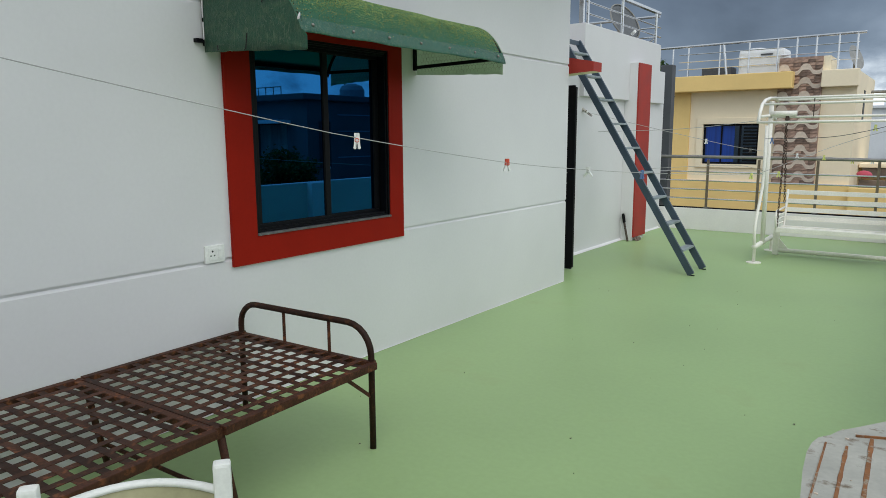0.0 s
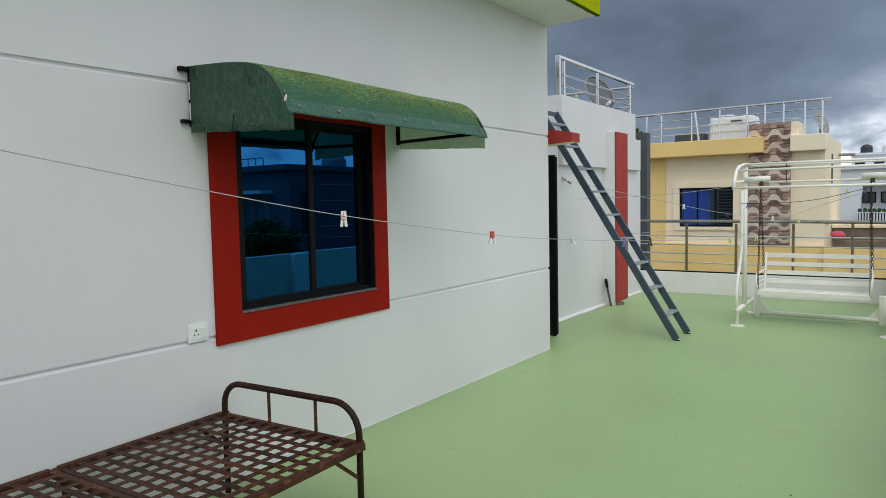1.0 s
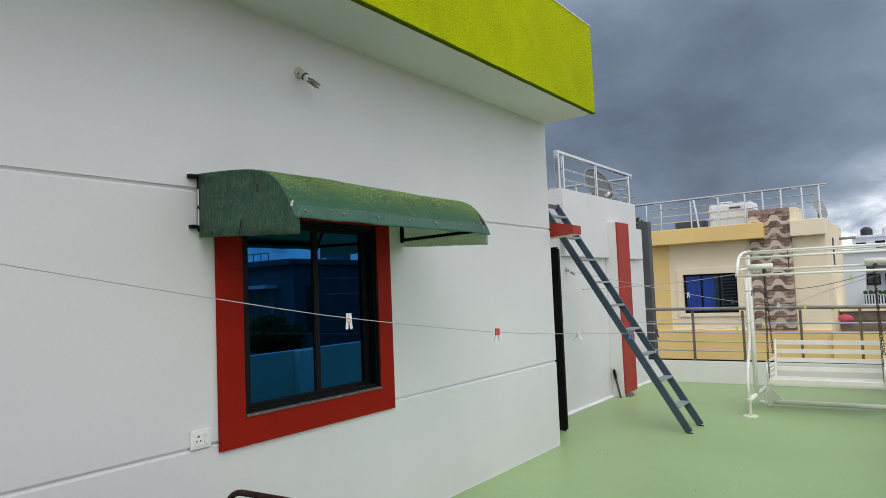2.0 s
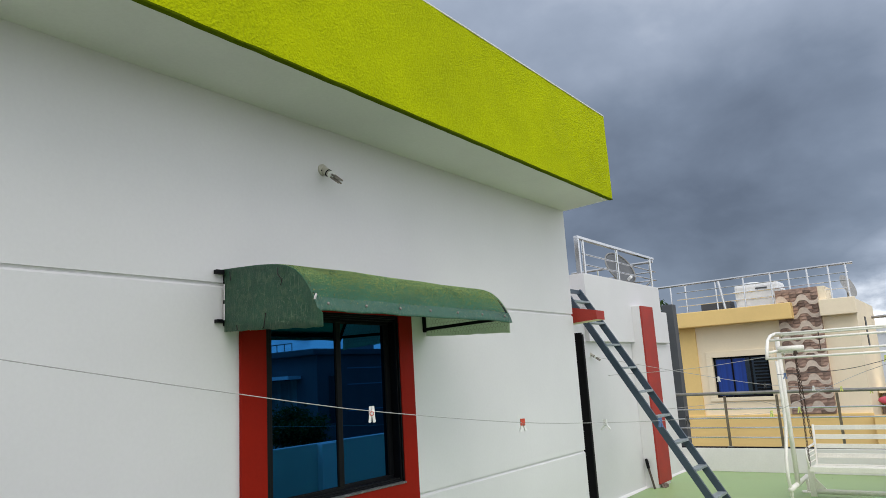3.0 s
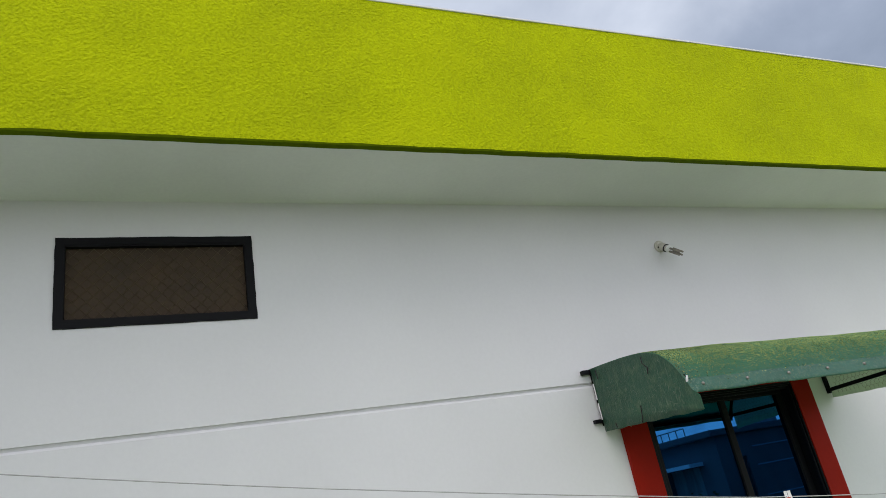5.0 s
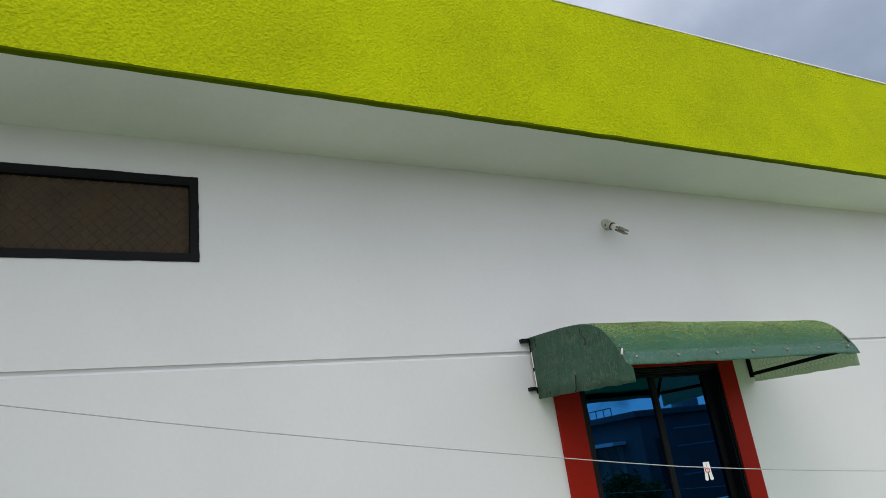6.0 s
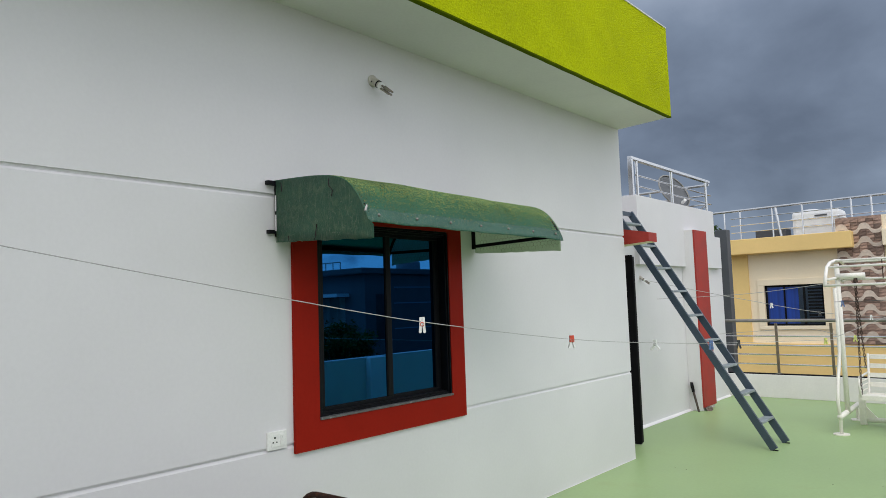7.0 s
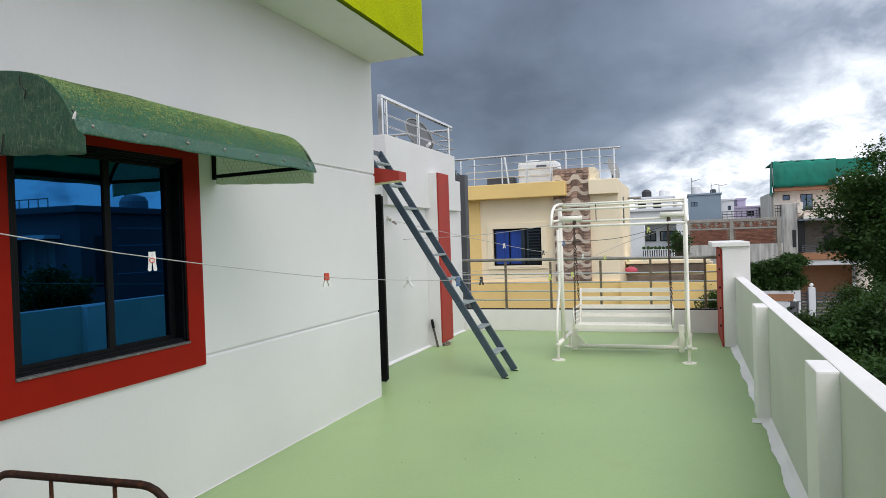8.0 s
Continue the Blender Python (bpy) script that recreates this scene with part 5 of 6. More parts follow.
# ---- neighbouring houses ----
def house_window(parent, x0, x1, y, z0, z1, m=None, bars=1, name="window"):
    w = part(name, B(x0, x1, y - 0.02, y + 0.02, z0, z0 + 0.05), M["black"], parent)
    part("frame", B(x0, x1, y - 0.02, y + 0.02, z1 - 0.05, z1), M["black"], w)
    part("frame", B(x0, x0 + 0.05, y - 0.02, y + 0.02, z0, z1), M["black"], w)
    part("frame", B(x1 - 0.05, x1, y - 0.02, y + 0.02, z0, z1), M["black"], w)
    part("pane", B(x0 + 0.05, x1 - 0.05, y + 0.0, y + 0.01, z0 + 0.05, z1 - 0.05), m or M["farglass"], w)
    for i in range(bars):
        x = x0 + (x1 - x0) * (i + 1) / (bars + 1)
        part("mullion", B(x - 0.025, x + 0.025, y - 0.025, y, z0 + 0.05, z1 - 0.05), M["black"], w)
    return w


def sheet_with_holes(bm, y0, y1, x0, x1, z0, z1, hs):
    """A wall along x with rectangular holes (x0, x1, z0, z1)."""
    xs = sorted({x0, x1, *[h for o in hs for h in o[:2] if x0 < h < x1]})
    for a, c in zip(xs, xs[1:]):
        cut = sorted((max(o[2], z0), min(o[3], z1)) for o in hs if o[0] < (a + c) / 2 < o[1] and o[2] < z1 and o[3] > z0)
        z = z0
        for lo, hi in cut:
            if lo > z:
                box(bm, a, c, y0, y1, z, lo)
            z = hi
        if z < z1:
            box(bm, a, c, y0, y1, z, z1)
    return bm


G = -3.6


def yellow_house():
    h = thing("yellow_house", "yellow and cream flat-roofed house with a patterned tile strip", "house", (0, 21.7, 0))
    win = (-2.45, -0.99, 0.74, 1.84)
    bm = ring_slab(bmesh.new(), "y", (-3.41, 1.22, G, 3.12), win, 0.0, 0.2)
    part("front_wall", bm, M["pale"], h, "cream painted front wall")
    bm = B(1.02, 1.22, 0.2, 4.4, G, 3.12)
    box(bm, -3.41, -3.21, 0.2, 4.4, G, 3.12)
    box(bm, -3.21, 1.02, 4.2, 4.4, G, 3.12)
    part("side_wall", bm, M["pale"], h)
    part("roof", B(-3.21, 1.02, 0.2, 4.2, 2.85, 3.0), M["concrete"], h)
    part("corner_strip", B(-3.43, -2.83, -0.06, 0.0, G, 2.72), M["yellow"], h, "yellow corner strip")
    part("roof_band", B(-3.50, -0.19, -0.45, 0.0, 2.72, 3.14, bevel=0.02), M["yellow"], h, "deep yellow roof band")
    part("roof_band", B(0.44, 1.26, -0.25, 0.0, 2.72, 3.14, bevel=0.02), M["pale"], h, "cream roof band")
    part("base_band", B(-3.43, 1.24, -0.10, 0.0, G, 0.27, bevel=0.02), M["yellow"], h, "yellow plinth")
    # window with curtain
    w = house_window(h, *win[:2], 0.08, *win[2:], m=M["farglass"], bars=2)
    part("curtain", B(-2.38, -1.98, 0.04, 0.055, 0.80, 1.78), M["curtain"], w, "royal blue curtain")
    part("curtain", B(-1.96, -1.62, 0.075, 0.079, 0.80, 1.78), M["curtain"], w, "royal blue curtain")
    for k in range(11):
        part("louvre", B(-1.38, -1.05, 0.03, 0.06, 0.82 + 0.087 * k, 0.87 + 0.087 * k), M["black"], w)
    t = 0.17
    for x0, x1, z0, z1 in ((win[0] - t, win[1] + t, win[3], win[3] + t), (win[0] - t, win[1] + t, win[2] - 0.1, win[2])):
        part("trim", B(x0, x1, -0.05, 0.0, z0, z1, bevel=0.01), M["pale"], h)
    for x0, x1 in ((win[0] - t, win[0]), (win[1], win[1] + t)):
        part("trim", B(x0, x1, -0.05, 0.0, win[2], win[3], bevel=0.01), M["pale"], h)
    part("side_slit", B(1.215, 1.235, 1.6, 1.9, 1.9, 2.7), M["dark"], h)
    part("drain_spout", T([(1.2, 3.6, 2.75), (1.65, 3.6, 2.75)], 0.04, 8), M["darksteel"], h)
    # tile strip: wavy courses of cream on brown, each course of pieces
    col = part("tile_strip", B(-0.58, 0.44, -0.12, 0.0, 0.27, 3.50), M["tile_brown"], h, "brown stone tile strip with cream waves")
    part("strip_side", B(0.44, 0.60, -0.10, 1.2, 3.12, 3.50), M["pale"], col)
    pitch, wl = 0.342, 0.51
    rnd = random.Random(8)
    # brown rough pieces between the waves
    bt = B(-0.082, 0.082, -0.014, 0.0, -0.037, 0.037, bevel=0.006)
    first = None
    for r in range(37):
        for c in range(6):
            x = -0.495 + 0.170 * c
            z = 0.32 + 0.0855 * r
            if first is None:
                first = part("tile", bt, M["tile_brown"], col)
                first.matrix_basis = pose(x, -0.12, z)
            else:
                again(first, x, -0.12 - rnd.uniform(0, 0.010), z)
    # cream wave pieces: one wave each, broad arches and round troughs
    wave = None
    for r in range(9):
        for c in range(2):
            if wave is None:
                bm = bmesh.new()
                rows = []
                for i in range(19):
                    x = wl * i / 18
                    s_ = math.sin(2 * math.pi * i / 18)
                    z = 0.078 * math.tanh(1.7 * s_) / math.tanh(1.7)
                    th = 0.062 + 0.016 * s_
                    rows.append([bm.verts.new(p) for p in ((x, -0.026, z + th), (x, -0.026, z - th), (x, 0.0, z - th), (x, 0.0, z + th))])
                for a, b_ in zip(rows, rows[1:]):
                    for k in range(4):
                        bm.faces.new((a[k], a[(k + 1) % 4], b_[(k + 1) % 4], b_[k]))
                bm.faces.new(rows[0])
                bm.faces.new(rows[-1][::-1])
                wave = part("wave_tile", bm, M["tile_cream"], col)
                wave.matrix_basis = pose(-0.58, -0.122, 0.44)
            else:
                again(wave, -0.58 + wl * c, -0.122, 0.44 + pitch * r)
    # railing on the roof
    r = part("roof_railing", T([(-3.85, -0.1, 3.97), (1.0, 0.0, 4.02), (1.32, 0.02, 4.02)], 0.032, 8), M["steel"], h, "bright steel roof railing")
    for z in (3.36, 3.56, 3.76):
        part("bar", T([(-3.2, -0.08, z), (1.2, 0.0, z + 0.03)], 0.014, 6), M["steel"], r)
    for x in (-3.38, -2.95, -2.1, -1.35, -0.65, -0.2, 0.25, 0.75, 1.15):
        part("post", T([(x, -0.05, 3.12), (x, -0.05, 4.0)], 0.022, 8), M["steel"], r)
    part("slanted_post", T([(-1.90, -0.05, 3.12), (-2.02, -0.05, 4.0)], 0.035, 8), M["steel"], r)
    t = thing("water_tank", "white plastic rooftop water tank, squarish", "water tank", (-1.15, 22.6, 3.0), group="water tanks")
    bm = B(-0.58, 0.58, -0.5, 0.5, 0.0, 0.84, bevel=0.10)
    part("body", bm, M["tankwhite"], t)
    part("lid", T([(-0.2, 0, 0.84), (-0.2, 0, 0.90)], 0.2, 16), M["tankwhite"], t)
    for k in range(3):
        part("rib", B(-0.60, 0.60, -0.52, 0.52, 0.16 + 0.22 * k, 0.20 + 0.22 * k, bevel=0.015), M["tankwhite"], t)
    part("label_bar", B(0.0, 0.3, -0.535, -0.522, 0.66, 0.70), M["darkgrey"], t)
    t = thing("roof_box", "dark grey box on the neighbour's roof", "box", (-2.3, 22.4, 3.0))
    part("body", B(-0.4, 0.4, -0.3, 0.3, 0, 0.42, bevel=0.03), M["darkgrey"], t)
    t = thing("satellite_dish", "small grey satellite dish on the neighbour's roof", "satellite dish", (0.95, 23.2, 3.0))
    bm = bmesh.new()
    bmesh.ops.create_cone(bm, cap_ends=True, segments=20, radius1=0.10, radius2=0.34, depth=0.09)
    bmesh.ops.transform(bm, matrix=pose(0, 0, 0.55, 70, 0, 70), verts=bm.verts)
    part("reflector", bm, M["darksteel"], t)
    part("mast", T([(0, 0, 0), (0, 0, 0.55)], 0.03, 8), M["darksteel"], t)
    # lower terrace to the right with its yellow parapet
    a = thing("yellow_annex", "low yellow terrace parapet with a brown tarpaulin roof behind", "house annex", (1.22, 21.7, 0))
    part("parapet", B(0.02, 2.75, -0.25, -0.05, G, 0.22, bevel=0.02), M["yellow"], a)
    part("back_wall", B(0.02, 2.55, 2.6, 2.8, G, 0.64, bevel=0.02), M["pale"], a)
    part("roof_slab", B(0.02, 2.45, 1.8, 3.4, 0.64, 0.75, bevel=0.02), M["pale"], a, "pale roof slab")
    part("shade", B(0.1, 2.35, 1.85, 1.93, 0.38, 0.64, bevel=0.02), M["tarp"], a, "brown tarpaulin")
    part("shade", B(0.1, 2.35, 1.2, 1.28, 0.10, 0.34, bevel=0.02), M["tarp"], a)
    part("column", B(2.30, 2.72, 0.8, 1.1, G, 0.63, bevel=0.02), M["yellow"], a)
    s = thing("cloth", "pink cloth hung on the neighbour's terrace", "cloth", (1.45, 22.8, 0.50))
    bm = bmesh.new()
    bmesh.ops.create_icosphere(bm, subdivisions=2, radius=0.12)
    for v in bm.verts:
        v.co = Vector((v.co.x * 1.6, v.co.y * 0.4, v.co.z * 0.8)) * (1 + 0.25 * noise.noise(v.co * 9))
    part("fold", bm, M["pink"], s, smooth=True)


yellow_house()


def white_house():
    h = thing("white_house", "white two-storey house with a balcony and dark windows", "house", (0, 41.7, 0))
    rec = (0.85, 2.55, 0.75, 2.1)
    part("front_wall", sheet_with_holes(bmesh.new(), 0, 0.2, -0.3, 2.95, G, 2.80, [rec]), M["housewhite"], h)
    bm = B(2.75, 2.95, 0.2, 6, G, 2.8)
    box(bm, -0.3, -0.1, 0.2, 6, G, 2.8)
    box(bm, rec[0], rec[1], 0.9, 1.0, rec[2], rec[3])
    part("walls", bm, M["housewhite"], h)
    part("roof", B(-0.4, 3.0, -0.15, 6, 2.78, 2.92, bevel=0.02), M["housewhite"], h)
    house_window(h, 0.85, 1.45, 0.86, 1.1, 1.65)
    house_window(h, 1.65, 2.5, 0.86, 1.1, 1.65)
    bal = part("balcony", B(0.75, 2.6, -0.55, 0.0, 0.05, 0.18, bevel=0.02), M["housewhite"], h)
    part("balcony_rail", B(0.75, 2.6, -0.55, -0.48, 0.62, 0.68), M["housewhite"], bal)
    for k in range(15):
        part("baluster", B(0.82 + 0.12 * k, 0.88 + 0.12 * k, -0.54, -0.49, 0.18, 0.62), M["housewhite"], bal)
    part("balcony_back", B(0.75, 2.6, -0.02, -0.005, 0.18, 0.62), M["dark"], bal)
    for k in range(9):
        bm = bmesh.new()
        bmesh.ops.create_icosphere(bm, subdivisions=1, radius=0.11)
        for v in bm.verts:
            v.co *= 1 + 0.5 * noise.noise(v.co * 12 + Vector((k, 0, 0)))
        pl = part("pot_plant", bm, M["leaf"], bal)
        pl.matrix_basis = pose(0.85 + 0.2 * k, -0.5, 0.74)
    top = part("top_storey", sheet_with_holes(bmesh.new(), 1.5, 1.7, 0.3, 2.4, 2.9, 3.55, [(0.45, 0.9, 3.0, 3.3), (1.3, 1.75, 2.95, 3.35)]), M["housewhite"], h)
    part("top_roof", B(0.2, 2.5, 1.3, 4, 3.55, 3.65), M["housewhite"], top)
    part("top_back", B(0.3, 2.4, 2.2, 2.3, 2.9, 3.55), M["darkgrey"], top)
    for x, r, m in ((0.9, 0.28, "tankblack"), (1.9, 0.30, "tankwhite"), (2.6, 0.28, "tankwhite")):
        t = thing("water_tank", "round plastic rooftop water tank", "water tank", (x, 44.4, 3.65 if x < 2.5 else 2.92), group="water tanks")
        part("body", T([(0, 0, 0), (0, 0, 0.35), (0, 0, 0.45), (0, 0, 0.5)], [r, r, r * 0.7, r * 0.3], 16), M[m], t)


white_house()


def far_blocks():
    def block(name, label, x0, x1, y, z1, m, depth=6.0, wins=()):
        h = thing(name, label, "house", (0, y, 0), group="far houses")
        part("front_wall", sheet_with_holes(bmesh.new(), 0, 0.25, x0, x1, G, z1, [w for w in wins]), M[m], h)
        for xs in (x0, x1 - 0.2):
            part("side_wall", B(xs, xs + 0.2, 0.25, depth, G, z1), M[m], h)
        part("roof", B(x0 - 0.1, x1 + 0.1, -0.1, depth, z1, z1 + 0.15), M[m], h)
        for w in wins:
            house_window(h, w[0], w[1], 0.12, w[2], w[3])
        return h

    h = block("grey_house", "blue-grey flat-roofed house with tanks on top", 3.4, 6.28, 71.7, 5.0, "housegrey", wins=((3.65, 4.2, 3.95, 4.35),))
    for x, r, z, m in ((4.15, 0.48, 0.95, "tankwhite"), (5.7, 0.28, 0.5, "darkgrey")):
        t = thing("water_tank", "round plastic rooftop water tank", "water tank", (x, 74, 5.15), group="water tanks")
        part("body", T([(0, 0, 0), (0, 0, z * 0.8), (0, 0, z * 0.93), (0, 0, z)], [r, r, r * 0.7, r * 0.3], 16), M[m], t)
    for x, z in ((3.75, 1.6), (5.5, 1.0), (6.2, 0.9)):
        t = thing("aerial_mast", "thin grey aerial mast on a roof", "aerial", (x, 73.0, 5.15), group="aerials")
        part("pole", T([(0, 0, -0.3), (0, 0, z)], 0.04, 6), M["darksteel"], t)
        part("arm", T([(0, 0, z * 0.8), (0.7, 0, z * 0.9)], 0.03, 6), M["darksteel"], t)
    block("white_block", "small white roof room between houses", 6.33, 7.44, 72.5, 4.40, "housewhite", wins=((6.9, 7.2, 3.5, 3.9),))
    block("lilac_house", "lilac house with dark railings", 7.55, 9.75, 74.0, 3.70, "lilac", wins=((8.7, 9.3, 2.9, 3.4),))
    block("stair_tower", "grey stair tower on a far roof", 7.95, 8.7, 75.5, 4.55, "lilac")
    block("long_house", "long low brown house far behind", 5.0, 14.0, 68.0, 2.35, "tarp")
    block("cream_house", "cream house far behind the brick wall", 12.9, 17.0, 84.0, 3.0, "housepink")
    block("stair_tower", "grey stair tower on a far roof", 9.85, 11.2, 73.0, 3.6, "concrete")
    r = thing("roof_railing", "dark steel railing along a far roof", "railing", (0, 71.0, 2.3), group="far railings")
    for z in (0.52, 0.76, 1.0):
        part("bar", T([(6.3, 0, z), (9.7, 0, z)], 0.035, 5), M["darkgrey"], r)
    for k in range(9):
        part("post", T([(6.32 + 0.42 * k, 0, 0.0), (6.32 + 0.42 * k, 0, 1.05)], 0.03, 5), M["darkgrey"], r)
    # a few more across the skyline outside the gaps
    for i, (x, y, z, w, m) in enumerate(((-12, 60, 3.4, 9, "housewhite"), (-26, 66, 4.6, 10, "housepink"), (24, 70, 3.5, 10, "housewhite"), (36, 64, 4.4, 9, "lilac"), (-40, 70, 3.2, 9, "housegrey"))):
        block("plain_house", "plain flat-roofed house on the skyline", x, x + w, y, z, m, wins=((x + 1, x + 2.2, 0.6, 1.8), (x + 4, x + 5.4, 0.6, 1.8)))


far_blocks()


def brick_wall():
    h = thing("unfinished_house", "unfinished brick infill wall in a concrete frame", "house", (0, 48.2, 0))
    x0, x1 = 3.05, 8.5
    part("frame_beam", B(x0, x1, 0, 0.25, 2.10, 2.29, bevel=0.02), M["concrete"], h)
    part("frame_beam", B(x0, x1, 0, 0.25, 1.62, 1.73, bevel=0.02), M["concrete"], h)
    for x in (x0, 5.62, x1 - 0.2):
        part("column", B(x, x + 0.22, -0.03, 0.27, G, 2.285, bevel=0.02), M["concrete"], h)
    wall = part("infill", B(x0, x1, 0.06, 0.20, 0.69, 1.62), M["mortar"], h)
    brick = None
    rnd = random.Random(2)
    for r in range(11):
        for c in range(24):
            x = x0 + 0.36 + 0.215 * c + (0.107 if r % 2 else 0)
            if x > x1 - 0.3 or abs(x - 5.73) < 0.22:
                continue
            z = 0.74 + 0.083 * r
            if brick is None:
                brick = part("brick", B(-0.10, 0.10, -0.03, 0.05, -0.034, 0.034, bevel=0.006), M["brick"], wall)
                brick.matrix_basis = pose(x, 0.05, z)
            else:
                again(brick, x, 0.05 + rnd.uniform(-0.008, 0.008), z)
    rubble = part("rubble_fill", B(x0, x1, 0.05, 0.2, 1.73, 2.10), M["mortar"], h, "rough rubble and brick fill")
    for k in range(90):
        x = x0 + 0.3 + 5.0 * (k % 30) / 30 + rnd.uniform(-0.06, 0.06)
        q = rnd.uniform(0.04, 0.09)
        stone = part("stone", B(-q, q, -0.04, 0.04, -0.6 * q, 0.6 * q, bevel=0.015), M["brick"] if k % 3 else M["concrete"], rubble)
        stone.matrix_basis = pose(x, 0.045, 1.80 + 0.11 * (k // 30) + rnd.uniform(-0.015, 0.015), 0, rnd.uniform(-25, 25), 0)
    part("lower_wall", B(x0, x1 + 0.1, -0.02, 0.2, G, 0.69), M["stained"], h, "rain-stained white lower wall")
    part("side_wall", B(x0, x0 + 0.2, 0.27, 7, G, 2.1), M["concrete"], h)


brick_wall()


def net_house():
    h = thing("three_storey_house", "peach three-storey house with a green shade net roof", "house", (0.35, 53.7, 0))
    win1, win2 = (9.05, 9.50, 3.50, 3.87), (10.15, 10.90, 2.75, 3.88)
    part("front_wall", sheet_with_holes(bmesh.new(), 0.6, 0.85, 8.50, 14.4, G, 4.10, [win1, win2, (9.8, 13.2, -0.1, 2.02), (10.0, 13.4, -3.5, -1.0)]), M["housepink"], h)
    part("side_wall", B(8.35, 8.55, 0.85, 8, G, 4.10), M["stained"], h)
    part("side_wall", B(14.2, 14.4, 0.85, 8, G, 4.10), M["stained"], h)
    part("roof_band", B(8.45, 12.25, -0.2, 0.6, 4.10, 4.42, bevel=0.03), M["brownband"], h, "brown roof band")
    part("white_band", B(12.25, 14.5, -0.2, 0.6, 3.55, 4.42, bevel=0.03), M["housewhite"], h)
    house_window(h, *win1[:2], 0.7, *win1[2:], bars=0)
    house_window(h, *win2[:2], 0.7, *win2[2:], bars=1)
    # stained stair shaft at the near side
    shaft = part("shaft", B(8.85, 9.72, -0.9, 0.6, G, 3.22, bevel=0.03), M["stained"], h, "rain-stained stair shaft")
    part("shaft_door", B(9.40, 9.62, -0.93, -0.90, 0.3, 1.45), M["dark"], shaft)
    part("shaft_cheek", B(9.73, 10.06, -1.0, 0.6, 2.55, 3.30, bevel=0.03), M["housepink"], h)
    # roof-terrace rail beside the shaft
    for z in (2.75, 2.95, 3.15):
        part("terrace_bar", T([(8.45, -0.2, z), (8.84, -0.2, z)], 0.025, 5), M["darkgrey"], h)
    for k in range(3):
        part("terrace_post", T([(8.47 + 0.17 * k, -0.2, 2.4), (8.47 + 0.17 * k, -0.2, 3.18)], 0.025, 5), M["darkgrey"], h)
    # upper balcony rail over the shade
    for k in range(3):
        part("upper_bar", T([(10.08, -0.9, 2.62 + 0.17 * k), (14.4, -0.9, 2.62 + 0.17 * k)], 0.03, 5), M["darkgrey"], h)
    part("upper_slab", B(10.08, 14.4, -1.0, 0.6, 2.16, 2.42, bevel=0.02), M["housepink"], h)
    part("tin_shade", B(9.73, 13.4, -1.5, 0.3, 2.06, 2.12), M["housegrey"], h, "blue tin shade")
    # deep balcony: dark cheek, grey back wall, floor and ceiling
    part("inner_wall", B(9.73, 10.25, -0.2, 2.0, -0.1, 2.05), M["dark"], h)
    part("back_room", B(10.25, 13.2, 1.9, 2.05, -0.1, 2.05), M["concrete"], h)
    part("balcony_ceiling", B(10.25, 13.2, 0.85, 1.9, 2.0, 2.05), M["darkgrey"], h)
    part("back_door", B(11.75, 12.3, 1.84, 1.9, -0.1, 1.6), M["dark"], h)
    part("lower_room", B(10.0, 13.4, 1.9, 2.05, -3.5, -1.0), M["brownband"], h)
    b = part("balcony", B(9.9, 14.4, -1.0, 0.6, -0.57, -0.13, bevel=0.03), M["brownband"], h, "brown balcony slab")
    part("balcony_base", B(9.9, 14.4, -0.9, 0.6, -0.92, -0.57, bevel=0.03), M["housewhite"], b)
    for k in range(4):
        part("balcony_bar", T([(9.95, -0.95, 0.0 + 0.13 * k), (14.4, -0.95, 0.0 + 0.13 * k)], 0.032, 6), M["darkgrey"], b)
    for k in range(6):
        part("balcony_post", T([(9.97 + k * 0.85, -0.95, -0.13), (9.97 + k * 0.85, -0.95, 0.42)], 0.03, 6), M["darkgrey"], b)
    part("bent_plank", beam(bmesh.new(), (10.62, -0.7, 1.0), (11.3, -0.7, 1.12), 0.12, 0.26), M["wood"], h)
    part("bent_plank", beam(bmesh.new(), (11.25, -0.7, 1.10), (11.78, -0.7, 1.42), 0.12, 0.24), M["wood"], h)
    # shade net on posts: draped sheet
    bm = bmesh.new()
    rows = []
    for i in range(31):
        x = 8.38 + 3.80 * i / 30
        row = []
        for k in range(9):
            s = k / 8
            z = 6.08 - 1.72 * s + 0.05 * math.sin(i * 0.9) * (1 - s) + 0.06 * noise.noise((i * 0.4, k, 0))
            y = -0.3 - 0.12 * math.sin(math.pi * s) + 0.06 * noise.noise((i * 0.5, k * 0.7, 5))
            row.append(bm.verts.new((x, y, z)))
        rows.append(row)
    for a, c in zip(rows, rows[1:]):
        for k in range(8):
            bm.faces.new((a[k], a[k + 1], c[k + 1], c[k]))
    geo = bmesh.ops.extrude_face_region(bm, geom=list(bm.faces))
    bmesh.ops.translate(bm, verts=[e for e in geo["geom"] if isinstance(e, bmesh.types.BMVert)], vec=(0, 0.03, 0))
    part("shade_net", bm, M["greennet"], h, "green agricultural shade net", smooth=True)
    part("shade_net", B(8.38, 12.2, -0.3, 4.5, 6.08, 6.12), M["greennet"], h)
    part("shade_net", B(12.22, 14.6, -0.2, -0.16, 4.9, 6.05), M["greennet"], h)
    part("shade_net", beam(bmesh.new(), (8.38, 0.4, 6.0), (8.30, 0.4, 3.9), 1.2, 0.03), M["greennet"], h)
    for x in (8.36, 9.6, 10.9, 12.2, 13.4, 14.5):
        part("net_post", T([(x, -0.1, 4.4), (x, -0.1, 6.15)], 0.04, 6), M["darksteel"], h)
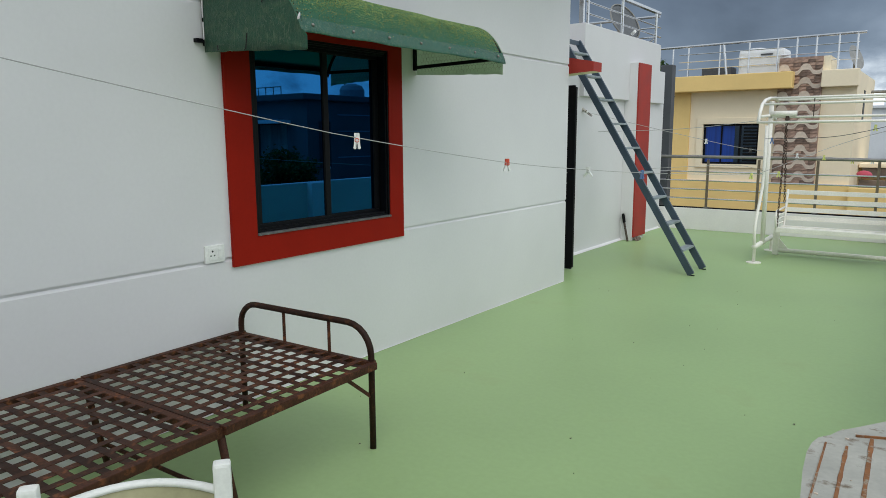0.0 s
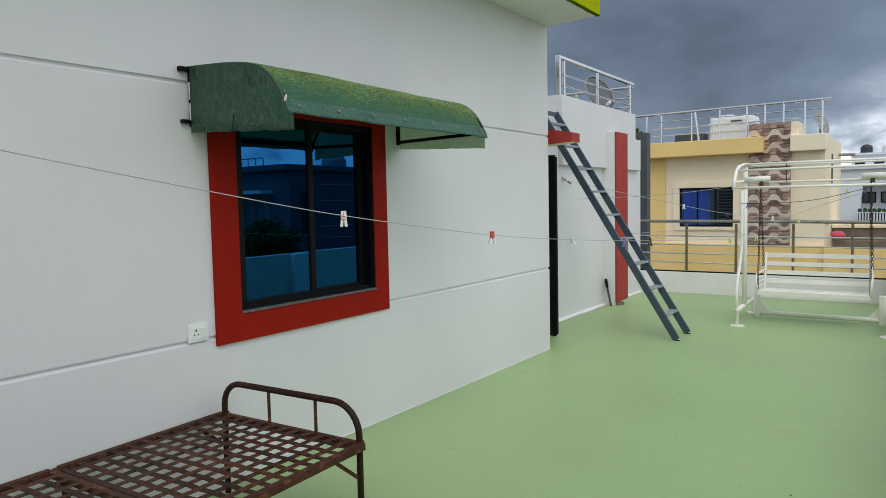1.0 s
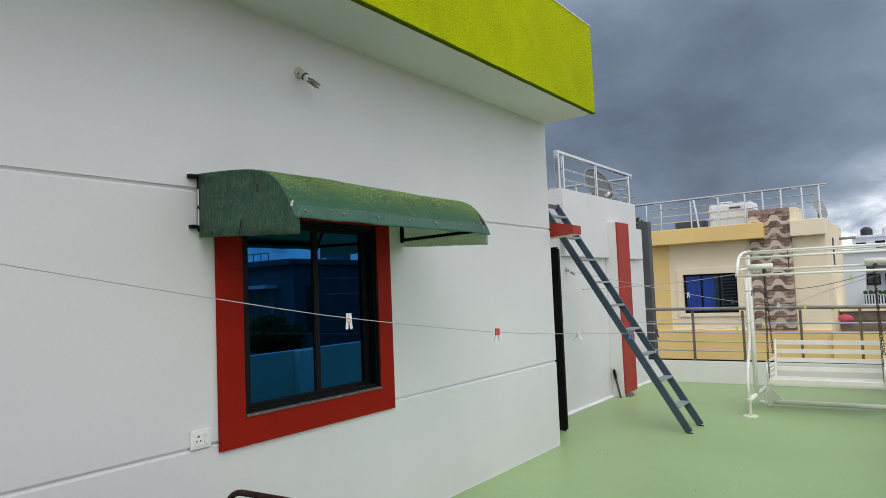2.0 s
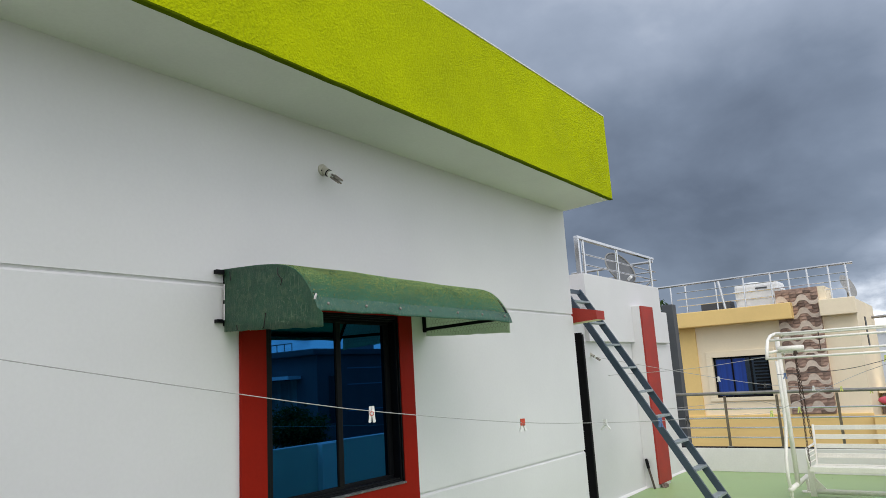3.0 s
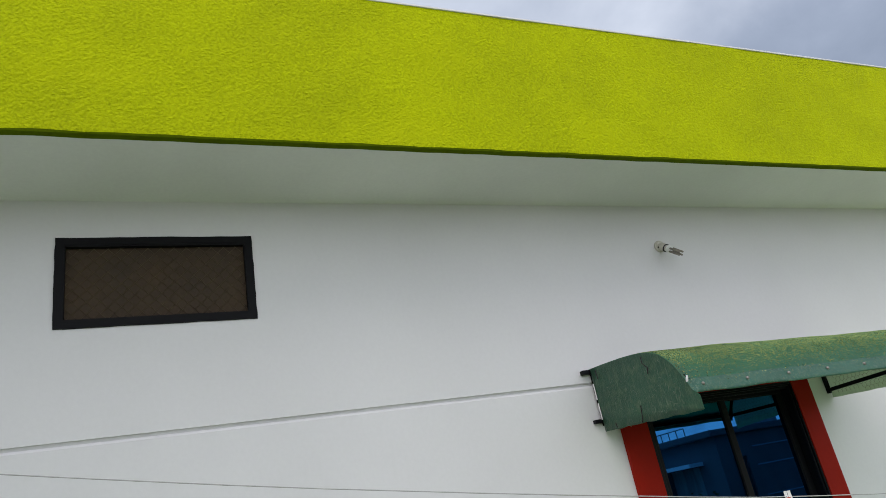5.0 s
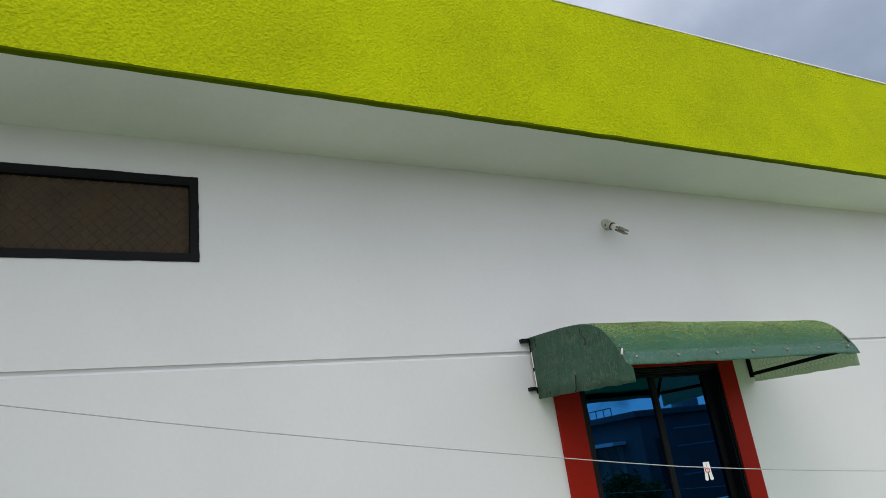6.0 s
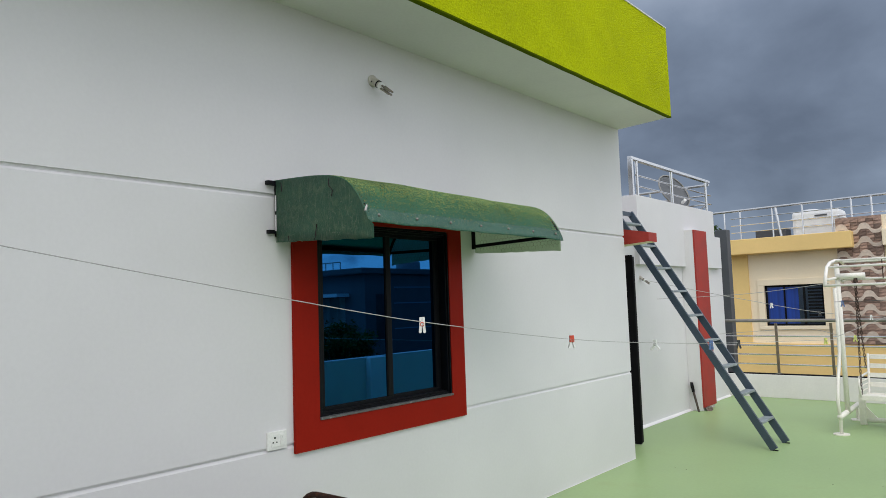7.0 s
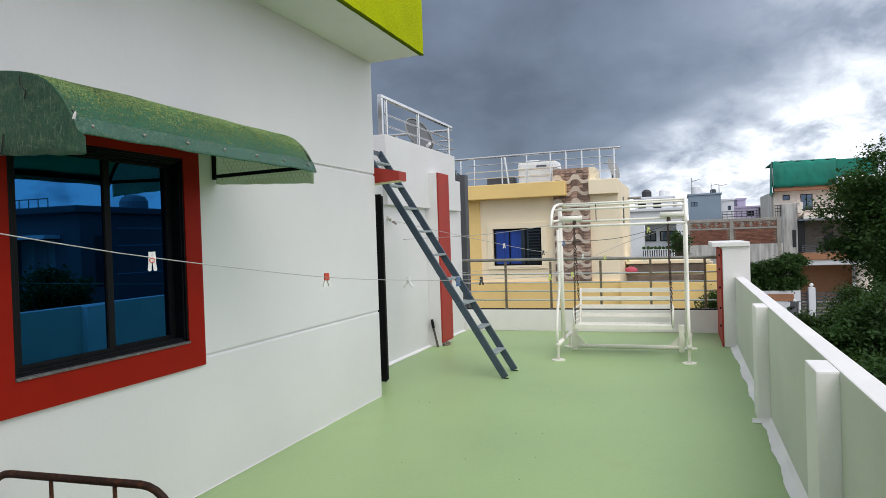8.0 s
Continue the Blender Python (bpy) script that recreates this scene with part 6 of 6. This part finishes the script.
    # street wall, gate, scooter
    w = thing("compound_wall", "white compound wall with a brown panel", "wall", (0, 45.0, 0))
    part("wall_panel", B(4.5, 9.05, 0, 0.2, G, -1.97, bevel=0.02), M["housewhite"], w)
    part("wall_panel", B(12.0, 18.0, 0, 0.2, G, -1.97, bevel=0.02), M["housewhite"], w)
    part("brown_panel", B(6.7, 8.7, -0.03, 0.0, -2.55, -2.15), M["brownband"], w)
    for x in (9.62, 11.75):
        p = part("gate_pillar", B(x - 0.17, x + 0.17, -0.1, 0.3, G, -1.80, bevel=0.02), M["housewhite"], w)
        bm = bmesh.new()
        bmesh.ops.create_uvsphere(bm, u_segments=12, v_segments=8, radius=0.11)
        ball = part("lamp_ball", bm, M["tankwhite"], p, smooth=True)
        ball.matrix_basis = pose(x, 0.1, -1.66)
    for x0, x1 in ((9.08, 9.42), (9.82, 11.55)):
        g = thing("metal_gate", "dark steel compound gate with flat bars", "gate", (0, 45.1, 0), group="gates")
        part("gate_frame", B(x0, x0 + 0.06, 0, 0.05, G + 0.1, -1.97), M["darkgrey"], g)
        part("gate_frame", B(x1 - 0.06, x1, 0, 0.05, G + 0.1, -1.97), M["darkgrey"], g)
        for k in range(8):
            part("board", B(x0 + 0.06, x1 - 0.06, 0.01, 0.04, G + 0.15 + 0.18 * k, G + 0.25 + 0.18 * k), M["darkgrey"], g)
    s = thing("scooter", "dark parked scooter in front of the compound wall", "scooter", (8.45, 43.9, G), turn=70)
    bm = B(-0.55, 0.5, -0.16, 0.16, 0.35, 0.75, bevel=0.08)
    part("body", bm, M["darkgrey"], s)
    part("seat", B(-0.6, 0.1, -0.14, 0.14, 0.75, 0.86, bevel=0.04), M["blackpaint"], s)
    part("front_shield", beam(bmesh.new(), (0.45, 0, 0.3), (0.62, 0, 1.05), 0.42, 0.08), M["darkgrey"], s)
    part("handlebar", T([(0.58, -0.32, 1.08), (0.62, 0, 1.05), (0.58, 0.32, 1.08)], 0.02, 6), M["blackpaint"], s)
    bm = bmesh.new()
    bmesh.ops.create_uvsphere(bm, u_segments=10, v_segments=6, radius=0.09)
    hl = part("headlight", bm, M["tankwhite"], s, "pale headlight", smooth=True)
    hl.matrix_basis = pose(0.66, 0, 1.12)
    for x in (-0.45, 0.68):
        part("wheel", T(arc((x, 0, 0.24), 0.20, 0, 345, 22), 0.055, 6, closed=True), M["blackpaint"], s)


net_house()
structure("road", B(-60, 60, 40.4, 44.4, G, G + 0.02), M["concrete"], "grey street in front of the houses", "road")


# house across the street, seen mirrored in the window glass
def opposite_house():
    h = thing("opposite_house", "grey-white flat-roofed house across the street with a roof tank", "house", (12.0, 15.7, 0))
    part("front_wall", sheet_with_holes(bmesh.new(), 0, 0.2, 0.2, 9, G, 2.62, [(0.9, 3.6, -0.6, 1.95), (4.5, 6.0, 0.4, 1.6)]), M["oppgrey"], h)
    part("roof", B(-0.15, 9.1, -0.25, 9.2, 2.62, 2.80, bevel=0.03), M["oppgrey"], h)
    bm = slab_with_holes(bmesh.new(), 0.0, 0.2, 0.0, 9, G, 2.62, [(0.45, 1.0, 0.6, 2.0)])
    part("street_wall", bm, M["oppgrey"], h, "pale grey-blue street wall")
    for z in (-0.7, 0.1, 0.9, 1.7, 2.2):
        part("groove_line", B(-0.02, 0.0, 1.3, 9, z, z + 0.03), M["housegrey"], h)
    house = part("balcony", B(0.9, 3.6, -0.9, 0.0, -0.75, -0.6), M["housewhite"], h)
    part("back_wall", B(0.9, 3.6, 1.2, 1.3, -0.6, 1.95), M["stained"], h)
    part("lintel", B(0.7, 3.4, -0.5, 0.0, 1.95, 2.05), M["housewhite"], h)
    house_window(h, 1.1, 1.9, 1.15, 0.0, 1.2)
    part("street_window", B(0.06, 0.10, 0.45, 1.0, 0.6, 2.0), M["dark"], h)
    part("inner_room", B(0.3, 8.8, 3.0, 3.2, G, 2.6), M["darkgrey"], h)
    for k in range(4):
        part("balcony_bar", T([(0.9, -0.85, -0.4 + 0.2 * k), (3.6, -0.85, -0.4 + 0.2 * k)], 0.02, 6), M["darkgrey"], house)
    for k in range(5):
        part("roof_post", T([(1.2 + 0.35 * k, 0.1, 2.8), (1.2 + 0.35 * k, 0.1, 3.05)], 0.015, 5), M["darkgrey"], h)
    part("roof_bar", T([(1.2, 0.1, 3.05), (2.6, 0.1, 3.05)], 0.015, 5), M["darkgrey"], h)
    t = thing("water_tank", "large round ribbed rooftop water tank", "water tank", (12.68, 18.4, 2.6), group="water tanks")
    part("body", T([(0, 0, -0.2), (0, 0, 0.44), (0, 0, 0.58), (0, 0, 0.65)], [0.41, 0.41, 0.33, 0.13], 20), M["tank_dark"], t)
    part("pipe", T([(0.6, 0.3, 0), (0.6, 0.3, 1.2)], 0.03, 6), M["darksteel"], t)


opposite_house()


# ---- trees ----
def tree(name, label, at, height, crown_z, crown_r, n, leaf, seed, m, squash=0.8, loose=0.6):
    """Tapered trunk, limbs and a crown of leaf clumps with an uneven outline."""
    rnd = random.Random(seed)
    t = thing(name, label, "tree", at, group="trees")
    bm = bmesh.new()
    lean = Vector((rnd.uniform(-0.2, 0.2), rnd.uniform(-0.2, 0.2), 0))
    r0 = 0.03 * height + 0.03
    tube(bm, [(0, 0, 0), lean * 0.5 + Vector((0, 0, crown_z * 0.4)), lean + Vector((0, 0, crown_z * 0.75)), lean + Vector((0, 0, crown_z + crown_r * 0.5))], [r0, r0 * 0.8, r0 * 0.6, r0 * 0.15], 8)
    ends = []
    for k in range(int(26 + crown_r * 16)):
        a, e = rnd.uniform(0, 2 * math.pi), rnd.uniform(-0.35, 1.25)
        rr = crown_r * rnd.uniform(0.45, 1.0)
        tip = lean + Vector((math.cos(a) * math.cos(e) * rr, math.sin(a) * math.cos(e) * rr, crown_z + math.sin(e) * rr * squash))
        s = lean * 0.8 + Vector((0, 0, crown_z * rnd.uniform(0.55, 0.95)))
        mid = (s + tip) / 2 + Vector((0, 0, 0.12 * rr))
        tube(bm, [s, mid, tip], [r0 * 0.35, r0 * 0.2, r0 * 0.06], 5)
        ends += [tip, (mid + tip) / 2]
    part("trunk", bm, M["bark"], t, smooth=True)
    verts, faces = [], []
    per = n // len(ends)
    for e in ends:
        cr = 0.14 + crown_r * rnd.uniform(0.11, 0.25)
        drift = Vector((e.x - lean.x, e.y - lean.y, -0.12 * crown_r)).normalized()
        for _ in range(per):
            d = Vector((rnd.gauss(0, 1), rnd.gauss(0, 1), rnd.gauss(0, 0.45)))
            d = d.normalized() * cr * rnd.random() ** 0.5
            c = e + d + drift * abs(rnd.gauss(0, loose)) * cr
            q = Euler((rnd.uniform(-0.9, 0.9), rnd.uniform(-0.9, 0.9), rnd.uniform(0, 6.28))).to_matrix()
            s = leaf * rnd.uniform(0.6, 1.3)
            b = len(verts)
            for p in ((-0.5, 0, 0), (0, -0.28, 0.05), (0.5, 0, -0.08), (0, 0.28, 0.05)):
                verts.append(c + q @ (Vector(p) * s))
            faces.append((b, b + 1, b + 2, b + 3))
    me = bpy.data.meshes.new("crown")
    me.from_pydata(verts, [], faces)
    me.materials.append(m)
    cr = new("crown", me)
    cr.parent = t
    return t


tree("street_tree", "small dark leafy tree before the house across the street", (10.05, 13.5, G), 5.0, 4.25, 0.62, 6000, 0.10, 15, M["leaf"], 1.0, 0.4)
tree("street_tree", "large dense dark green street tree", (10.35, 25.5, G), 8.2, 4.5, 3.5, 170000, 0.125, 3, M["leaf"], 0.95, 0.32)
tree("street_tree", "dense dark green street tree", (9.1, 21.5, G), 5.0, 2.5, 2.2, 60000, 0.11, 4, M["leaf"], 0.85, 0.3)
for k, (x, y, cz, r) in enumerate(((6.95, 46.2, 2.7, 0.65), (7.7, 46.3, 2.75, 0.75), (8.45, 46.3, 2.9, 0.75), (8.95, 46.5, 3.3, 0.5), (7.25, 45.9, 1.9, 0.7), (8.1, 45.9, 1.9, 0.75), (8.8, 45.9, 2.1, 0.6), (6.7, 46.0, 2.0, 0.55))):
    tree("garden_tree", "dense bushy garden tree behind the compound wall", (x, y, G), 3.9, cz, r, 3000, 0.17, 30 + k, M["leaf"], 0.9, 0.9)
for k, (x, y, cz, r) in enumerate(((6.2, 20.5, 2.2, 1.15), (7.4, 20.0, 2.5, 1.5), (8.7, 27.5, 1.6, 1.5), (7.2, 16.6, 1.8, 1.4), (9.6, 31.0, 1.8, 1.6))):
    tree("garden_tree", "low bushy garden tree below the terrace", (x, y, G), 2.4, cz, r, 22000, 0.11, 40 + k, M["leaf2"] if k % 2 == 0 else M["leaf"], 0.8)
tree("garden_tree", "slim young tree beside the white house", (2.72, 38.0, G), 5.4, 4.75, 0.45, 1400, 0.13, 9, M["leaf"], 1.2)
tree("garden_tree", "small bushy tree beside the yellow parapet", (4.0, 21.4, G), 4.0, 3.2, 0.7, 2200, 0.12, 10, M["leaf2"], 0.9)
tree("garden_tree", "leafy treetop behind the stair room", (-1.86, 15.5, G), 6.4, 6.50, 0.26, 600, 0.10, 12, M["leaf2"], 0.9)
